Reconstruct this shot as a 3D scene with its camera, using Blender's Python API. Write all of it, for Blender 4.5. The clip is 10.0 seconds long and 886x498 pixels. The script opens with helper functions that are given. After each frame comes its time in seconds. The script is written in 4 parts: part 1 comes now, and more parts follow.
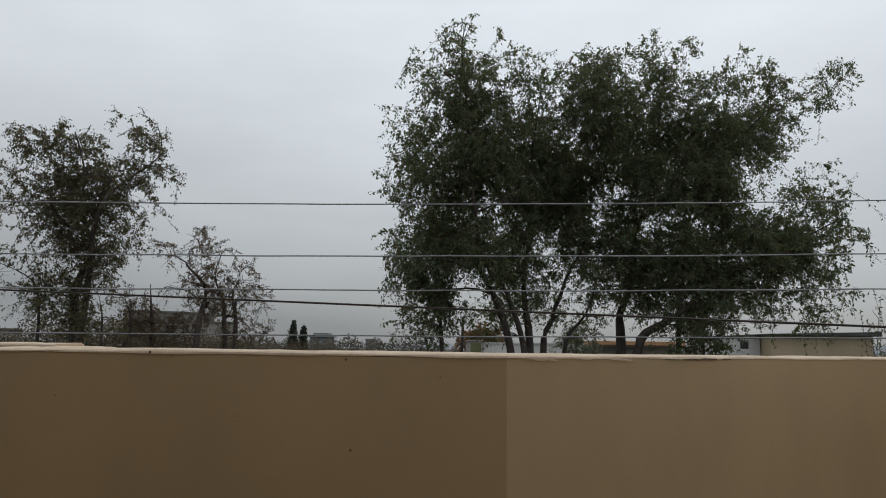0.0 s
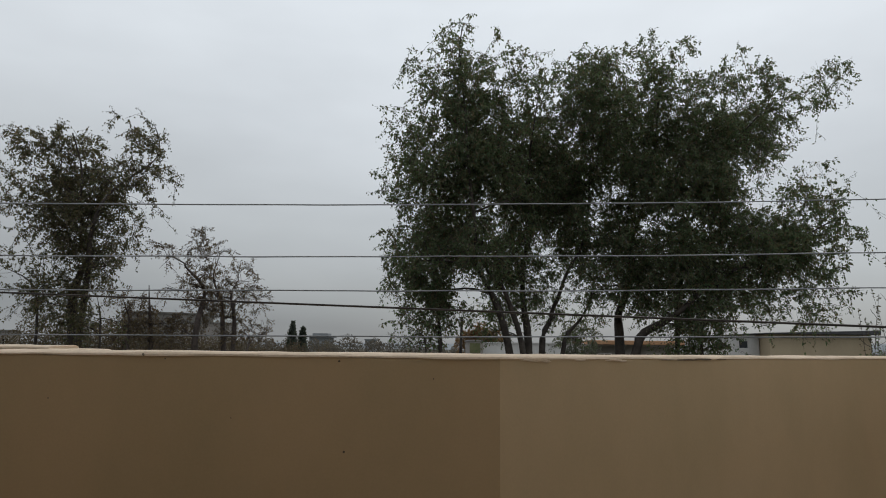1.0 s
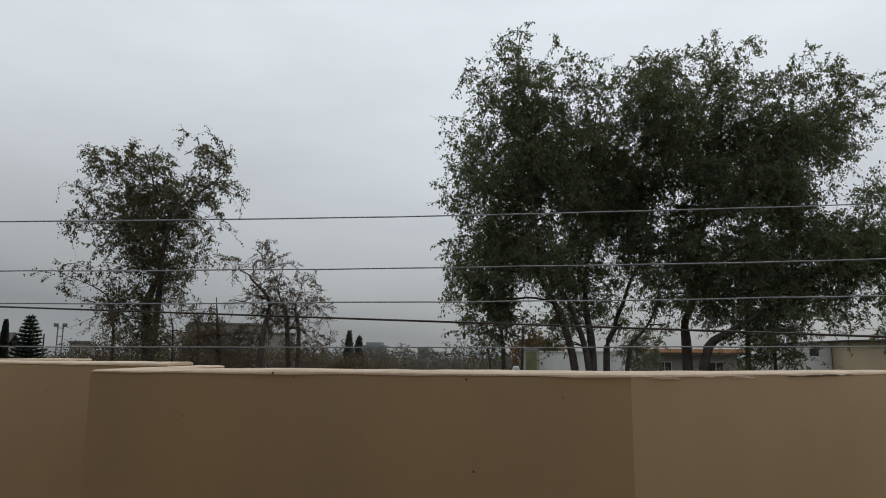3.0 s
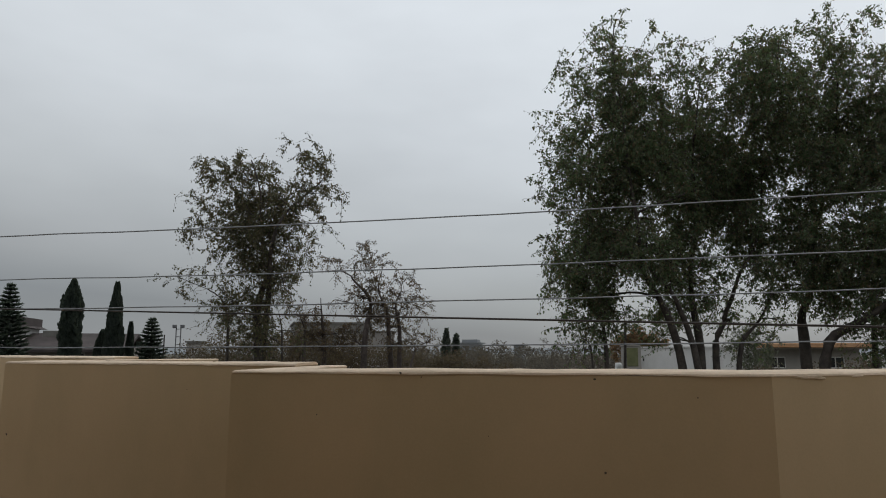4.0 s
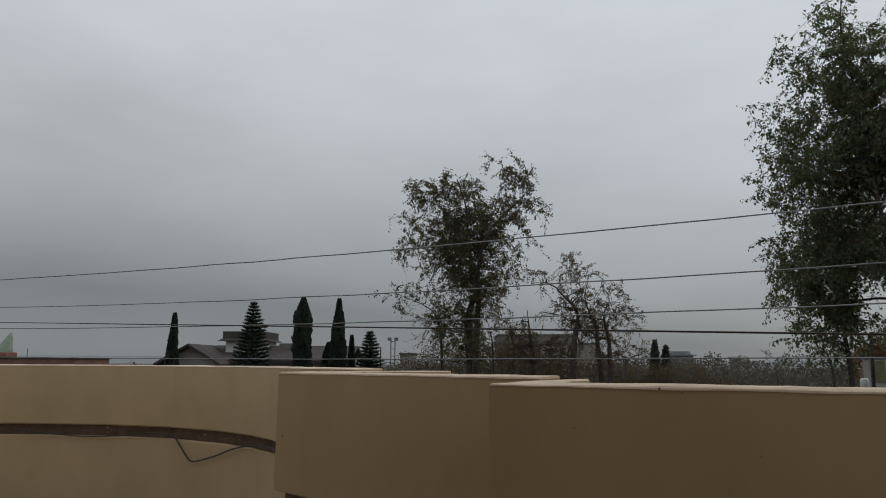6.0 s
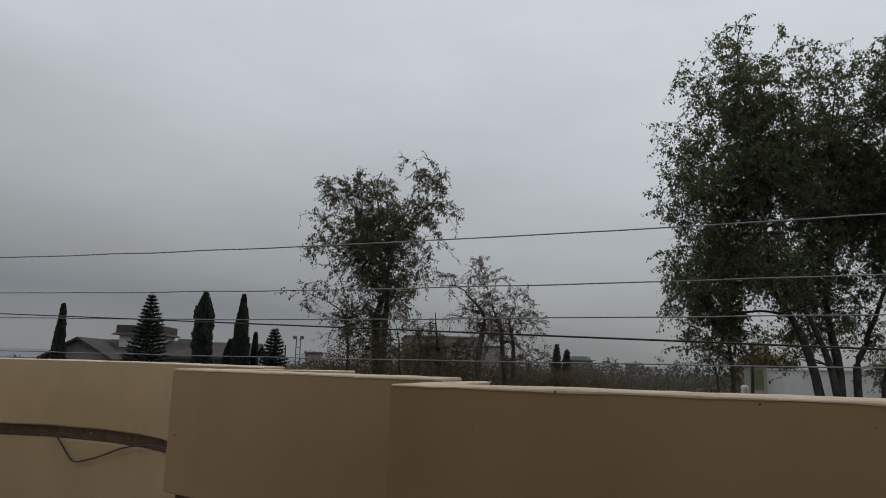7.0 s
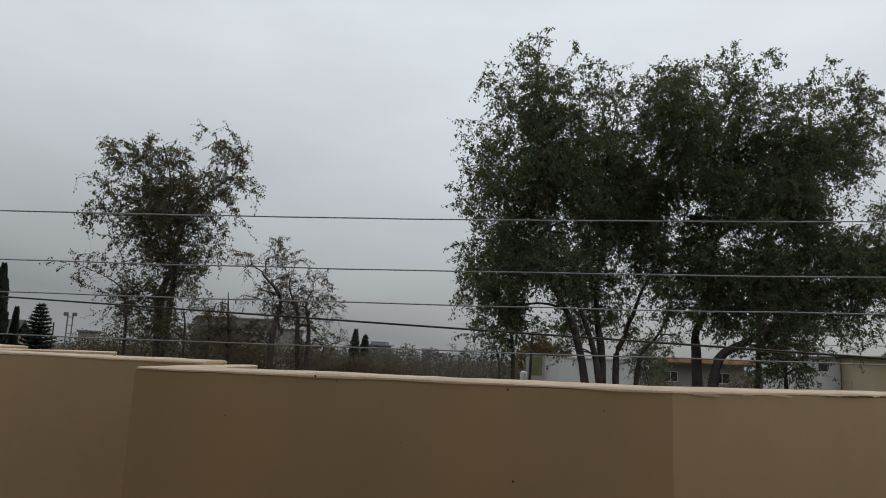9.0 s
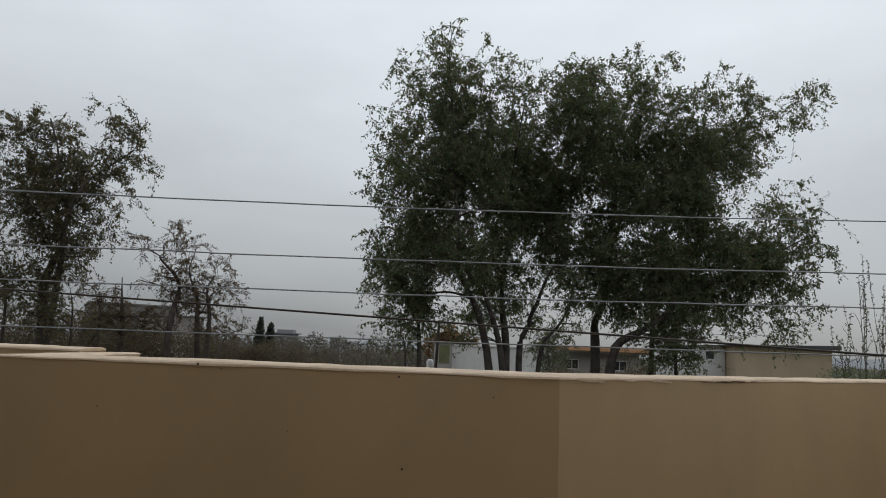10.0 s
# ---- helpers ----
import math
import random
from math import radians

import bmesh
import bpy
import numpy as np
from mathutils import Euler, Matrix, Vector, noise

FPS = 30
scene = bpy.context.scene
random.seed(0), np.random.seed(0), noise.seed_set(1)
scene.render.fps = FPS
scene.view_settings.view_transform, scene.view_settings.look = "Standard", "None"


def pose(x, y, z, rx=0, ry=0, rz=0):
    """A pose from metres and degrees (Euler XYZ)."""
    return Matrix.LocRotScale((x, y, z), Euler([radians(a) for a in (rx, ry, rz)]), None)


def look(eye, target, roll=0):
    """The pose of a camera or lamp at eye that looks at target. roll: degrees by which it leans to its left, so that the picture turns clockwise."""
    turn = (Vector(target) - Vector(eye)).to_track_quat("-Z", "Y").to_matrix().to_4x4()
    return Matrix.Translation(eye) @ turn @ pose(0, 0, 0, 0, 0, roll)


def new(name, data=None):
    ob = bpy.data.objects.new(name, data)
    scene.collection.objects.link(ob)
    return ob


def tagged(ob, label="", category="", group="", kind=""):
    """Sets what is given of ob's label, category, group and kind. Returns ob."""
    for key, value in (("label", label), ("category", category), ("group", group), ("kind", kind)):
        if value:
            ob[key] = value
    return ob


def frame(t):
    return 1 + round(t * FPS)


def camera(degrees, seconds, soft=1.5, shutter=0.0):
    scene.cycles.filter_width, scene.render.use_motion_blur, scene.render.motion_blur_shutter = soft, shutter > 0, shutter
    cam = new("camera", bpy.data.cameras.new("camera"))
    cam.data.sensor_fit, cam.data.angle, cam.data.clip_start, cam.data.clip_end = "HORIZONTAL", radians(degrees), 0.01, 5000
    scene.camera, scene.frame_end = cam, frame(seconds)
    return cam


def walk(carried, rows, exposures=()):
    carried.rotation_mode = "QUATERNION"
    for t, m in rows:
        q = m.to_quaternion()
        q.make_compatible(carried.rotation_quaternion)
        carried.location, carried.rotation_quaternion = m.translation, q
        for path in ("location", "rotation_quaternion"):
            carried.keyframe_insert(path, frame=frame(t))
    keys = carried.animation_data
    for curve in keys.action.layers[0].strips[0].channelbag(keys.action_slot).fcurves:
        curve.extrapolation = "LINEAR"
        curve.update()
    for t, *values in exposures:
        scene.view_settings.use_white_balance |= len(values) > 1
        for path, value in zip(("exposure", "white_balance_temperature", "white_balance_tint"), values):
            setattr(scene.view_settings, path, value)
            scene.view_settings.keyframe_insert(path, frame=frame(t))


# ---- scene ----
cam = camera(66.2, 10.0, 1.0)
PATH = [
    (0, (0.095, 0.498, 1.531), (0.101, 2.477, 1.82), 0.8),
    (0.5, (0.094, 0.503, 1.532), (0.105, 2.482, 1.821), 0.5),
    (1, (0.124, 0.497, 1.537), (0.132, 2.476, 1.826), 0.6),
    (1.5, (0.098, 0.482, 1.533), (0.113, 2.462, 1.815), 1.0),
    (2, (-0.003, 0.53, 1.562), (0.0, 2.51, 1.848), 0.4),
    (2.2, (-0.061, 0.532, 1.575), (-0.089, 2.51, 1.867), 0.2),
    (3.3, (-0.24, 0.509, 1.578), (-0.436, 2.475, 1.892), 0.2),
    (3.5, (-0.25, 0.509, 1.588), (-0.5, 2.47, 1.893), -0.1),
    (4, (-0.353, 0.493, 1.589), (-0.76, 2.428, 1.891), 0.0),
    (4.5, (-0.421, 0.464, 1.592), (-0.988, 2.357, 1.898), -0.1),
    (5, (-0.529, 0.429, 1.591), (-1.273, 2.259, 1.901), -0.0),
    (5.5, (-0.57, 0.347, 1.598), (-1.46, 2.11, 1.913), -0.4),
    (5.7, (-0.558, 0.331, 1.6), (-1.483, 2.074, 1.926), -0.1),
    (6.2, (-0.566, 0.316, 1.603), (-1.509, 2.047, 1.94), 0.4),
    (6.8, (-0.564, 0.31, 1.602), (-1.331, 2.126, 1.94), 1.1),
    (7, (-0.543, 0.328, 1.601), (-1.249, 2.168, 1.941), 1.5),
    (7.5, (-0.516, 0.371, 1.598), (-1.079, 2.263, 1.921), 1.9),
    (8, (-0.479, 0.424, 1.602), (-0.913, 2.351, 1.914), 2.1),
    (8.5, (-0.439, 0.444, 1.605), (-0.746, 2.395, 1.924), 2.4),
    (9, (-0.394, 0.472, 1.605), (-0.552, 2.441, 1.92), 2.4),
    (9.5, (-0.361, 0.489, 1.6), (-0.383, 2.468, 1.885), 2.1),
    (10, (-0.316, 0.52, 1.602), (-0.212, 2.496, 1.895), 2.4),
]
walk(cam, [(t, look(eye, target, roll)) for t, eye, target, roll in PATH],
     exposures=[(0, 0.13), (2, 0.13), (3.5, 0.11), (4.5, 0.0), (5.5, -0.18), (7, -0.18), (8, -0.06), (9, 0.06), (10, 0.13)])

# ---------------------------------------------------------------- light
world = bpy.data.worlds.new("overcast_sky")
scene.world = world
world.use_nodes = True
wn, wl = world.node_tree.nodes, world.node_tree.links
wn.clear()
w_out = wn.new("ShaderNodeOutputWorld")
w_bg = wn.new("ShaderNodeBackground")
w_sky = wn.new("ShaderNodeTexSky")
w_sky.sky_type, w_sky.sun_disc = "NISHITA", False
w_sky.sun_elevation, w_sky.sun_rotation = radians(48), radians(35)
w_scale = wn.new("ShaderNodeMix")
w_scale.data_type, w_scale.blend_type = "RGBA", "MULTIPLY"
w_scale.inputs[0].default_value = 1.0
w_scale.inputs[7].default_value = (0.1, 0.1, 0.1, 1)
w_co = wn.new("ShaderNodeTexCoord")
w_sep = wn.new("ShaderNodeSeparateXYZ")
w_ramp = wn.new("ShaderNodeValToRGB")
w_map = wn.new("ShaderNodeMapping")
w_map.inputs["Scale"].default_value = (1.6, 1.6, 4.2)
w_noise = wn.new("ShaderNodeTexNoise")
w_noise.inputs["Scale"].default_value, w_noise.inputs["Detail"].default_value = 1.5, 4.0
w_noise.inputs["Roughness"].default_value = 0.5
w_shade = wn.new("ShaderNodeMapRange")
w_shade.inputs["From Min"].default_value, w_shade.inputs["From Max"].default_value = 0.3, 0.7
w_shade.inputs["To Min"].default_value, w_shade.inputs["To Max"].default_value = 0.90, 1.08
w_side = wn.new("ShaderNodeMapRange")
w_side.inputs["From Min"].default_value, w_side.inputs["From Max"].default_value = -0.85, 0.1
w_side.inputs["To Min"].default_value, w_side.inputs["To Max"].default_value = -0.10, 0.0
w_lift = wn.new("ShaderNodeMath")
w_lift.operation = "ADD"
w_mul = wn.new("ShaderNodeMix")
w_mul.data_type, w_mul.blend_type = "RGBA", "MULTIPLY"
w_mul.inputs[0].default_value = 1.0
w_mix = wn.new("ShaderNodeMix")
w_mix.data_type = "RGBA"
w_mix.inputs[0].default_value = 0.94
els = w_ramp.color_ramp.elements
els[0].position, els[0].color = 0.0, (0.235, 0.250, 0.265, 1)
els[1].position, els[1].color = 1.0, (0.80, 0.845, 0.90, 1)
for at, col in ((0.05, (0.34, 0.355, 0.365, 1)), (0.14, (0.46, 0.485, 0.50, 1)), (0.28, (0.585, 0.62, 0.65, 1)), (0.46, (0.715, 0.76, 0.80, 1))):
    e = els.new(at)
    e.color = col
wl.new(w_co.outputs["Generated"], w_sep.inputs[0])
wl.new(w_co.outputs["Generated"], w_map.inputs[0])
wl.new(w_map.outputs[0], w_noise.inputs["Vector"])
wl.new(w_noise.outputs[0], w_shade.inputs["Value"])
wl.new(w_sep.outputs["X"], w_side.inputs["Value"])
wl.new(w_sep.outputs["Z"], w_lift.inputs[0])
wl.new(w_side.outputs[0], w_lift.inputs[1])
wl.new(w_lift.outputs[0], w_ramp.inputs[0])
wl.new(w_ramp.outputs[0], w_mul.inputs[6])
wl.new(w_shade.outputs[0], w_mul.inputs[7])
wl.new(w_sky.outputs[0], w_scale.inputs[6])
wl.new(w_scale.outputs[2], w_mix.inputs[6])
wl.new(w_mul.outputs[2], w_mix.inputs[7])
wl.new(w_mix.outputs[2], w_bg.inputs[0])
w_bg.inputs[1].default_value = 1.0
wl.new(w_bg.outputs[0], w_out.inputs[0])

sun_data = bpy.data.lights.new("sun", "SUN")
sun_data.energy, sun_data.angle, sun_data.color = 0.5, radians(25), (1.0, 0.95, 0.88)
sun = new("sun", sun_data)
sun.matrix_world = look((20, 28, 40), (0, 0, 0))


# ---------------------------------------------------------------- materials
def base_material(name, rough, metal=0.0, spec=0.3):
    m = bpy.data.materials.new(name)
    m.use_nodes = True
    b = m.node_tree.nodes["Principled BSDF"]
    b.inputs["Roughness"].default_value = rough
    b.inputs["Metallic"].default_value = metal
    b.inputs["Specular IOR Level"].default_value = spec
    return m, m.node_tree.nodes, m.node_tree.links, b


def mottled(name, dark, light, rough=0.85, scale=3.0, fine=60.0, bump=0.15, spec=0.25, streak=0.0):
    """Two scales of noise: broad stains between two tones, and fine grain with relief."""
    m, n, l, b = base_material(name, rough, spec=spec)
    co = n.new("ShaderNodeTexCoord")
    big = n.new("ShaderNodeTexNoise")
    big.inputs["Scale"].default_value, big.inputs["Detail"].default_value = scale, 5.0
    big.inputs["Roughness"].default_value = 0.6
    small = n.new("ShaderNodeTexNoise")
    small.inputs["Scale"].default_value, small.inputs["Detail"].default_value = fine, 3.0
    mp = n.new("ShaderNodeMapping")
    mp.inputs["Scale"].default_value = (1, 1, 1 - streak)
    l.new(co.outputs["Object"], mp.inputs[0])
    l.new(mp.outputs[0], big.inputs["Vector"])
    l.new(co.outputs["Object"], small.inputs["Vector"])
    ad = n.new("ShaderNodeMath")
    ad.operation = "MULTIPLY_ADD"
    ad.inputs[1].default_value = 0.25
    l.new(small.outputs[0], ad.inputs[0])
    l.new(big.outputs[0], ad.inputs[2])
    r = n.new("ShaderNodeValToRGB")
    r.color_ramp.elements[0].position, r.color_ramp.elements[0].color = 0.42, (*dark, 1)
    r.color_ramp.elements[1].position, r.color_ramp.elements[1].color = 0.82, (*light, 1)
    l.new(ad.outputs[0], r.inputs[0])
    l.new(r.outputs[0], b.inputs["Base Color"])
    if bump:
        bp = n.new("ShaderNodeBump")
        bp.inputs["Strength"].default_value, bp.inputs["Distance"].default_value = bump, 0.01
        l.new(ad.outputs[0], bp.inputs["Height"])
        l.new(bp.outputs[0], b.inputs["Normal"])
    return m


def leafy(name, tones, rough=0.55):
    """Leaves: each island takes one of the tones."""
    m, n, l, b = base_material(name, rough, spec=0.25)
    g = n.new("ShaderNodeNewGeometry")
    r = n.new("ShaderNodeValToRGB")
    r.color_ramp.interpolation = "LINEAR"
    el = r.color_ramp.elements
    el[0].color, el[1].color = (*tones[0], 1), (*tones[-1], 1)
    for i, tone in enumerate(tones[1:-1]):
        el.new((i + 1) / (len(tones) - 1)).color = (*tone, 1)
    l.new(g.outputs["Random Per Island"], r.inputs[0])
    l.new(r.outputs[0], b.inputs["Base Color"])
    t = n.new("ShaderNodeBsdfTranslucent")
    warm = n.new("ShaderNodeMix")
    warm.data_type, warm.blend_type = "RGBA", "MULTIPLY"
    warm.inputs[0].default_value = 1.0
    warm.inputs[7].default_value = (1.48, 1.45, 1.1, 1)
    l.new(r.outputs[0], warm.inputs[6])
    l.new(warm.outputs[2], t.inputs["Color"])
    mix = n.new("ShaderNodeMixShader")
    mix.inputs[0].default_value = 0.55
    l.new(b.outputs[0], mix.inputs[1])
    l.new(t.outputs[0], mix.inputs[2])
    l.new(mix.outputs[0], n["Material Output"].inputs["Surface"])
    return m


PLASTER = mottled("beige_wall_plaster", (0.425, 0.324, 0.192), (0.505, 0.372, 0.226), 0.9, 1.2, 90, 0.12, streak=0.45)
# worn tops and flakes; paler than PLASTER, with open-sky light in the colour
COPING = mottled("worn_lit_plaster", (0.52, 0.41, 0.295), (0.74, 0.60, 0.46), 0.9, 5, 80, 0.25)
BAND = mottled("weathered_brown_band", (0.085, 0.056, 0.040), (0.165, 0.108, 0.080), 0.8, 7, 50, 0.5)
DIRT = mottled("dark_crack_dirt", (0.085, 0.066, 0.048), (0.15, 0.118, 0.085), 0.95, 20, 90, 0.2)
FLAKE = mottled("bare_pale_plaster", (0.60, 0.50, 0.40), (0.78, 0.68, 0.57), 0.95, 20, 90, 0.3)
# unseen floor, kept pale so that it bounces light onto the walls
FLOOR = mottled("bounce_floor_cement", (0.42, 0.385, 0.35), (0.54, 0.50, 0.45), 0.8, 2, 60, 0.2)
# for the unseen slabs that shade the parapets
CEIL = mottled("shading_slab_paint", (0.42, 0.38, 0.33), (0.52, 0.47, 0.41), 0.9, 2, 60, 0.1)
WIRE = mottled("bare_aluminium_wire", (0.15, 0.155, 0.16), (0.25, 0.255, 0.26), 0.55, 5, 50, 0.1)
CABLE = mottled("black_cable_sheath", (0.035, 0.031, 0.029), (0.07, 0.064, 0.060), 0.6, 5, 50, 0.1)
BARK = mottled("dark_wet_bark", (0.035, 0.030, 0.026), (0.085, 0.072, 0.062), 0.9, 5, 40, 0.6)
BARK_GREY = mottled("grey_brown_bark", (0.045, 0.036, 0.032), (0.11, 0.09, 0.08), 0.9, 5, 40, 0.6)
LEAF = leafy("dark_green_leaf", [(0.078, 0.116, 0.062), (0.090, 0.126, 0.068), (0.102, 0.132, 0.072), (0.120, 0.124, 0.074), (0.145, 0.116, 0.076)])
LEAF_MID = leafy("dull_olive_leaf", [(0.060, 0.070, 0.040), (0.085, 0.090, 0.050), (0.11, 0.10, 0.060), (0.13, 0.095, 0.066)])
LEAF_DRY = leafy("brown_winter_leaf", [(0.085, 0.064, 0.048), (0.12, 0.088, 0.064), (0.10, 0.086, 0.052), (0.15, 0.105, 0.080)])
SCRUB = leafy("dark_brown_scrub_leaf", [(0.060, 0.048, 0.038), (0.080, 0.062, 0.048), (0.10, 0.078, 0.058), (0.075, 0.068, 0.044)])
LEAF_RUST = leafy("rust_autumn_leaf", [(0.17, 0.105, 0.062), (0.23, 0.14, 0.08), (0.15, 0.11, 0.065)])
LEAF_GREEN = leafy("fresh_green_leaf", [(0.075, 0.105, 0.06), (0.10, 0.135, 0.075), (0.13, 0.155, 0.085)])
SAGE = leafy("grey_green_leaf", [(0.10, 0.115, 0.09), (0.12, 0.132, 0.105), (0.135, 0.14, 0.115)])
CYPRESS = leafy("blue_green_cypress_spray", [(0.040, 0.052, 0.046), (0.052, 0.066, 0.057), (0.064, 0.078, 0.066)])
PINE = leafy("dark_pine_needle", [(0.044, 0.058, 0.050), (0.056, 0.072, 0.062), (0.066, 0.084, 0.070)])
# cypress green lifted and greyed, with the haze of distance in the colour
FAR_GREEN = leafy("haze_lifted_cypress_spray", [(0.055, 0.066, 0.060), (0.068, 0.080, 0.070), (0.080, 0.092, 0.080)], 0.9)
# brown winter leaf greyed in its base colour to stand for haze
HAZE_LEAF = leafy("haze_tinted_leaf", [(0.080, 0.074, 0.070), (0.10, 0.090, 0.084), (0.125, 0.106, 0.098)], 0.9)
CONCRETE = mottled("stained_grey_concrete", (0.13, 0.122, 0.108), (0.21, 0.20, 0.18), 0.9, 0.5, 8, 0.2, streak=0.6)
WHITEWASH = mottled("dirty_white_paint", (0.46, 0.45, 0.435), (0.62, 0.605, 0.585), 0.85, 0.6, 10, 0.1, streak=0.6)
TAN = mottled("tan_brick_render", (0.35, 0.28, 0.19), (0.45, 0.365, 0.25), 0.9, 0.5, 12, 0.2, streak=0.5)
ORANGE = mottled("orange_tile_edge", (0.33, 0.18, 0.095), (0.46, 0.27, 0.15), 0.85, 2, 12, 0.3)
ROOF = mottled("brown_roof_tile", (0.045, 0.037, 0.035), (0.085, 0.070, 0.066), 0.85, 0.8, 12, 0.5)
SLATE = mottled("dark_roof_felt", (0.045, 0.045, 0.048), (0.09, 0.09, 0.092), 0.85, 0.8, 12, 0.3)
CREAM = mottled("cream_house_wall", (0.22, 0.205, 0.185), (0.31, 0.285, 0.26), 0.9, 0.5, 12, 0.1, streak=0.5)
BRICK = mottled("dull_red_brick", (0.15, 0.080, 0.062), (0.24, 0.13, 0.10), 0.9, 0.8, 8, 0.3)
GROUND = mottled("damp_field_soil", (0.055, 0.055, 0.040), (0.11, 0.10, 0.075), 0.95, 0.03, 0.6, 0.0)
# distance haze is painted into these two pale grey-blue colours
HILL = mottled("haze_tinted_hill", (0.19, 0.205, 0.215), (0.24, 0.255, 0.262), 1.0, 0.01, 0.1, 0.0)
FAR_WALL = mottled("haze_tinted_building", (0.19, 0.20, 0.205), (0.25, 0.26, 0.265), 1.0, 0.1, 1.0, 0.0)
STEEL = mottled("galvanised_steel", (0.10, 0.10, 0.105), (0.18, 0.18, 0.185), 0.6, 3, 30, 0.1)
NET = mottled("green_shade_cloth", (0.20, 0.27, 0.20), (0.34, 0.40, 0.33), 0.9, 3, 30, 0.2)
OLIVE = mottled("olive_door_paint", (0.10, 0.105, 0.05), (0.16, 0.16, 0.08), 0.7, 2, 20, 0.1)
RED = mottled("faded_red_cloth", (0.20, 0.09, 0.07), (0.30, 0.15, 0.11), 0.9, 3, 30, 0.2)
TANK = mottled("white_tank_plastic", (0.62, 0.62, 0.60), (0.76, 0.76, 0.74), 0.6, 2, 20, 0.0)
GLASS, _n, _l, _b = base_material("dark_window_glass", 0.12, spec=0.5)
_b.inputs["Base Color"].default_value = (0.02, 0.022, 0.025, 1)


# ---------------------------------------------------------------- builders
def link_mesh(name, verts, faces, material, parent=None, label="", smooth=False):
    me = bpy.data.meshes.new(name)
    me.from_pydata([tuple(v) for v in verts], [], faces)
    me.materials.append(material)
    me.polygons.foreach_set("use_smooth", [smooth] * len(me.polygons))
    me.update()
    ob = new(name, me)
    ob.parent = parent
    return tagged(ob, label)


def part(name, bm, material, parent=None, label="", smooth=False):
    bmesh.ops.recalc_face_normals(bm, faces=bm.faces)
    me = bpy.data.meshes.new(name)
    bm.to_mesh(me)
    bm.free()
    me.materials.append(material)
    me.polygons.foreach_set("use_smooth", [smooth] * len(me.polygons))
    ob = new(name, me)
    ob.parent = parent
    return tagged(ob, label)


def box(x0, x1, y0, y1, z0, z1, bevel=0.0):
    bm = bmesh.new()
    bmesh.ops.create_cube(bm, size=1)
    for v in bm.verts:
        v.co = (x0 + (v.co.x + 0.5) * (x1 - x0), y0 + (v.co.y + 0.5) * (y1 - y0), z0 + (v.co.z + 0.5) * (z1 - z0))
    if bevel:
        bmesh.ops.bevel(bm, geom=bm.edges[:], offset=bevel, segments=2, affect="EDGES", profile=0.5)
    return bm


def holed(x0, x1, z0, z1, y0, y1, holes):
    """A wall slab in the xz plane, y0 the front, with openings (hx0, hx1, hz0, hz1) that go through it."""
    xs = sorted({x0, x1, *[h for o in holes for h in o[:2]]})
    zs = sorted({z0, z1, *[h for o in holes for h in o[2:]]})
    bm = bmesh.new()
    solid = lambda i, k: 0 <= i < len(xs) - 1 and 0 <= k < len(zs) - 1 and not any(
        o[0] < (xs[i] + xs[i + 1]) / 2 < o[1] and o[2] < (zs[k] + zs[k + 1]) / 2 < o[3] for o in holes)
    quad = lambda *p: bm.faces.new([bm.verts.new(q) for q in p])
    for i in range(len(xs) - 1):
        for k in range(len(zs) - 1):
            if not solid(i, k):
                continue
            a, b, c, d = xs[i], xs[i + 1], zs[k], zs[k + 1]
            quad((a, y0, c), (b, y0, c), (b, y0, d), (a, y0, d))
            quad((a, y1, c), (a, y1, d), (b, y1, d), (b, y1, c))
            if not solid(i - 1, k):
                quad((a, y0, c), (a, y0, d), (a, y1, d), (a, y1, c))
            if not solid(i + 1, k):
                quad((b, y0, c), (b, y1, c), (b, y1, d), (b, y0, d))
            if not solid(i, k - 1):
                quad((a, y0, c), (a, y1, c), (b, y1, c), (b, y0, c))
            if not solid(i, k + 1):
                quad((a, y0, d), (b, y0, d), (b, y1, d), (a, y1, d))
    bmesh.ops.remove_doubles(bm, verts=bm.verts[:], dist=1e-4)
    return bm


def empty(name, place=(0, 0, 0), turn=0):
    ob = new(name)
    ob.matrix_basis = pose(*place, 0, 0, turn)
    return ob


def tube(V, F, path, radii, sides=6):
    """Adds a tapered tube along the path to the lists V and F."""
    start = len(V)
    up = Vector((0.31, 0.17, 0.93))
    for i, p in enumerate(path):
        d = (path[min(i + 1, len(path) - 1)] - path[max(i - 1, 0)]).normalized()
        a = d.cross(up)
        a = a.normalized() if a.length > 1e-3 else Vector((1, 0, 0))
        b = d.cross(a)
        for k in range(sides):
            w = 2 * math.pi * k / sides
            V.append(p + (a * math.cos(w) + b * math.sin(w)) * radii[i])
    for i in range(len(path) - 1):
        for k in range(sides):
            q, r = start + i * sides + k, start + i * sides + (k + 1) % sides
            F.append((q, r, r + sides, q + sides))
    F.append(tuple(start + (len(path) - 1) * sides + k for k in range(sides)))


def bent(rng, a, b, wobble, steps, lift=0.0):
    """A wandering way from a to b that bows upwards by lift."""
    side = Vector((rng.uniform(-1, 1), rng.uniform(-1, 1), rng.uniform(-0.5, 0.5))) * wobble
    side2 = Vector((rng.uniform(-1, 1), rng.uniform(-1, 1), rng.uniform(-0.5, 0.5))) * wobble * 0.5
    out = []
    for i in range(steps + 1):
        s = i / steps
        p = a.lerp(b, s) + side * math.sin(math.pi * s) + side2 * math.sin(2 * math.pi * s)
        p.z += lift * math.sin(math.pi * s)
        out.append(p)
    return out


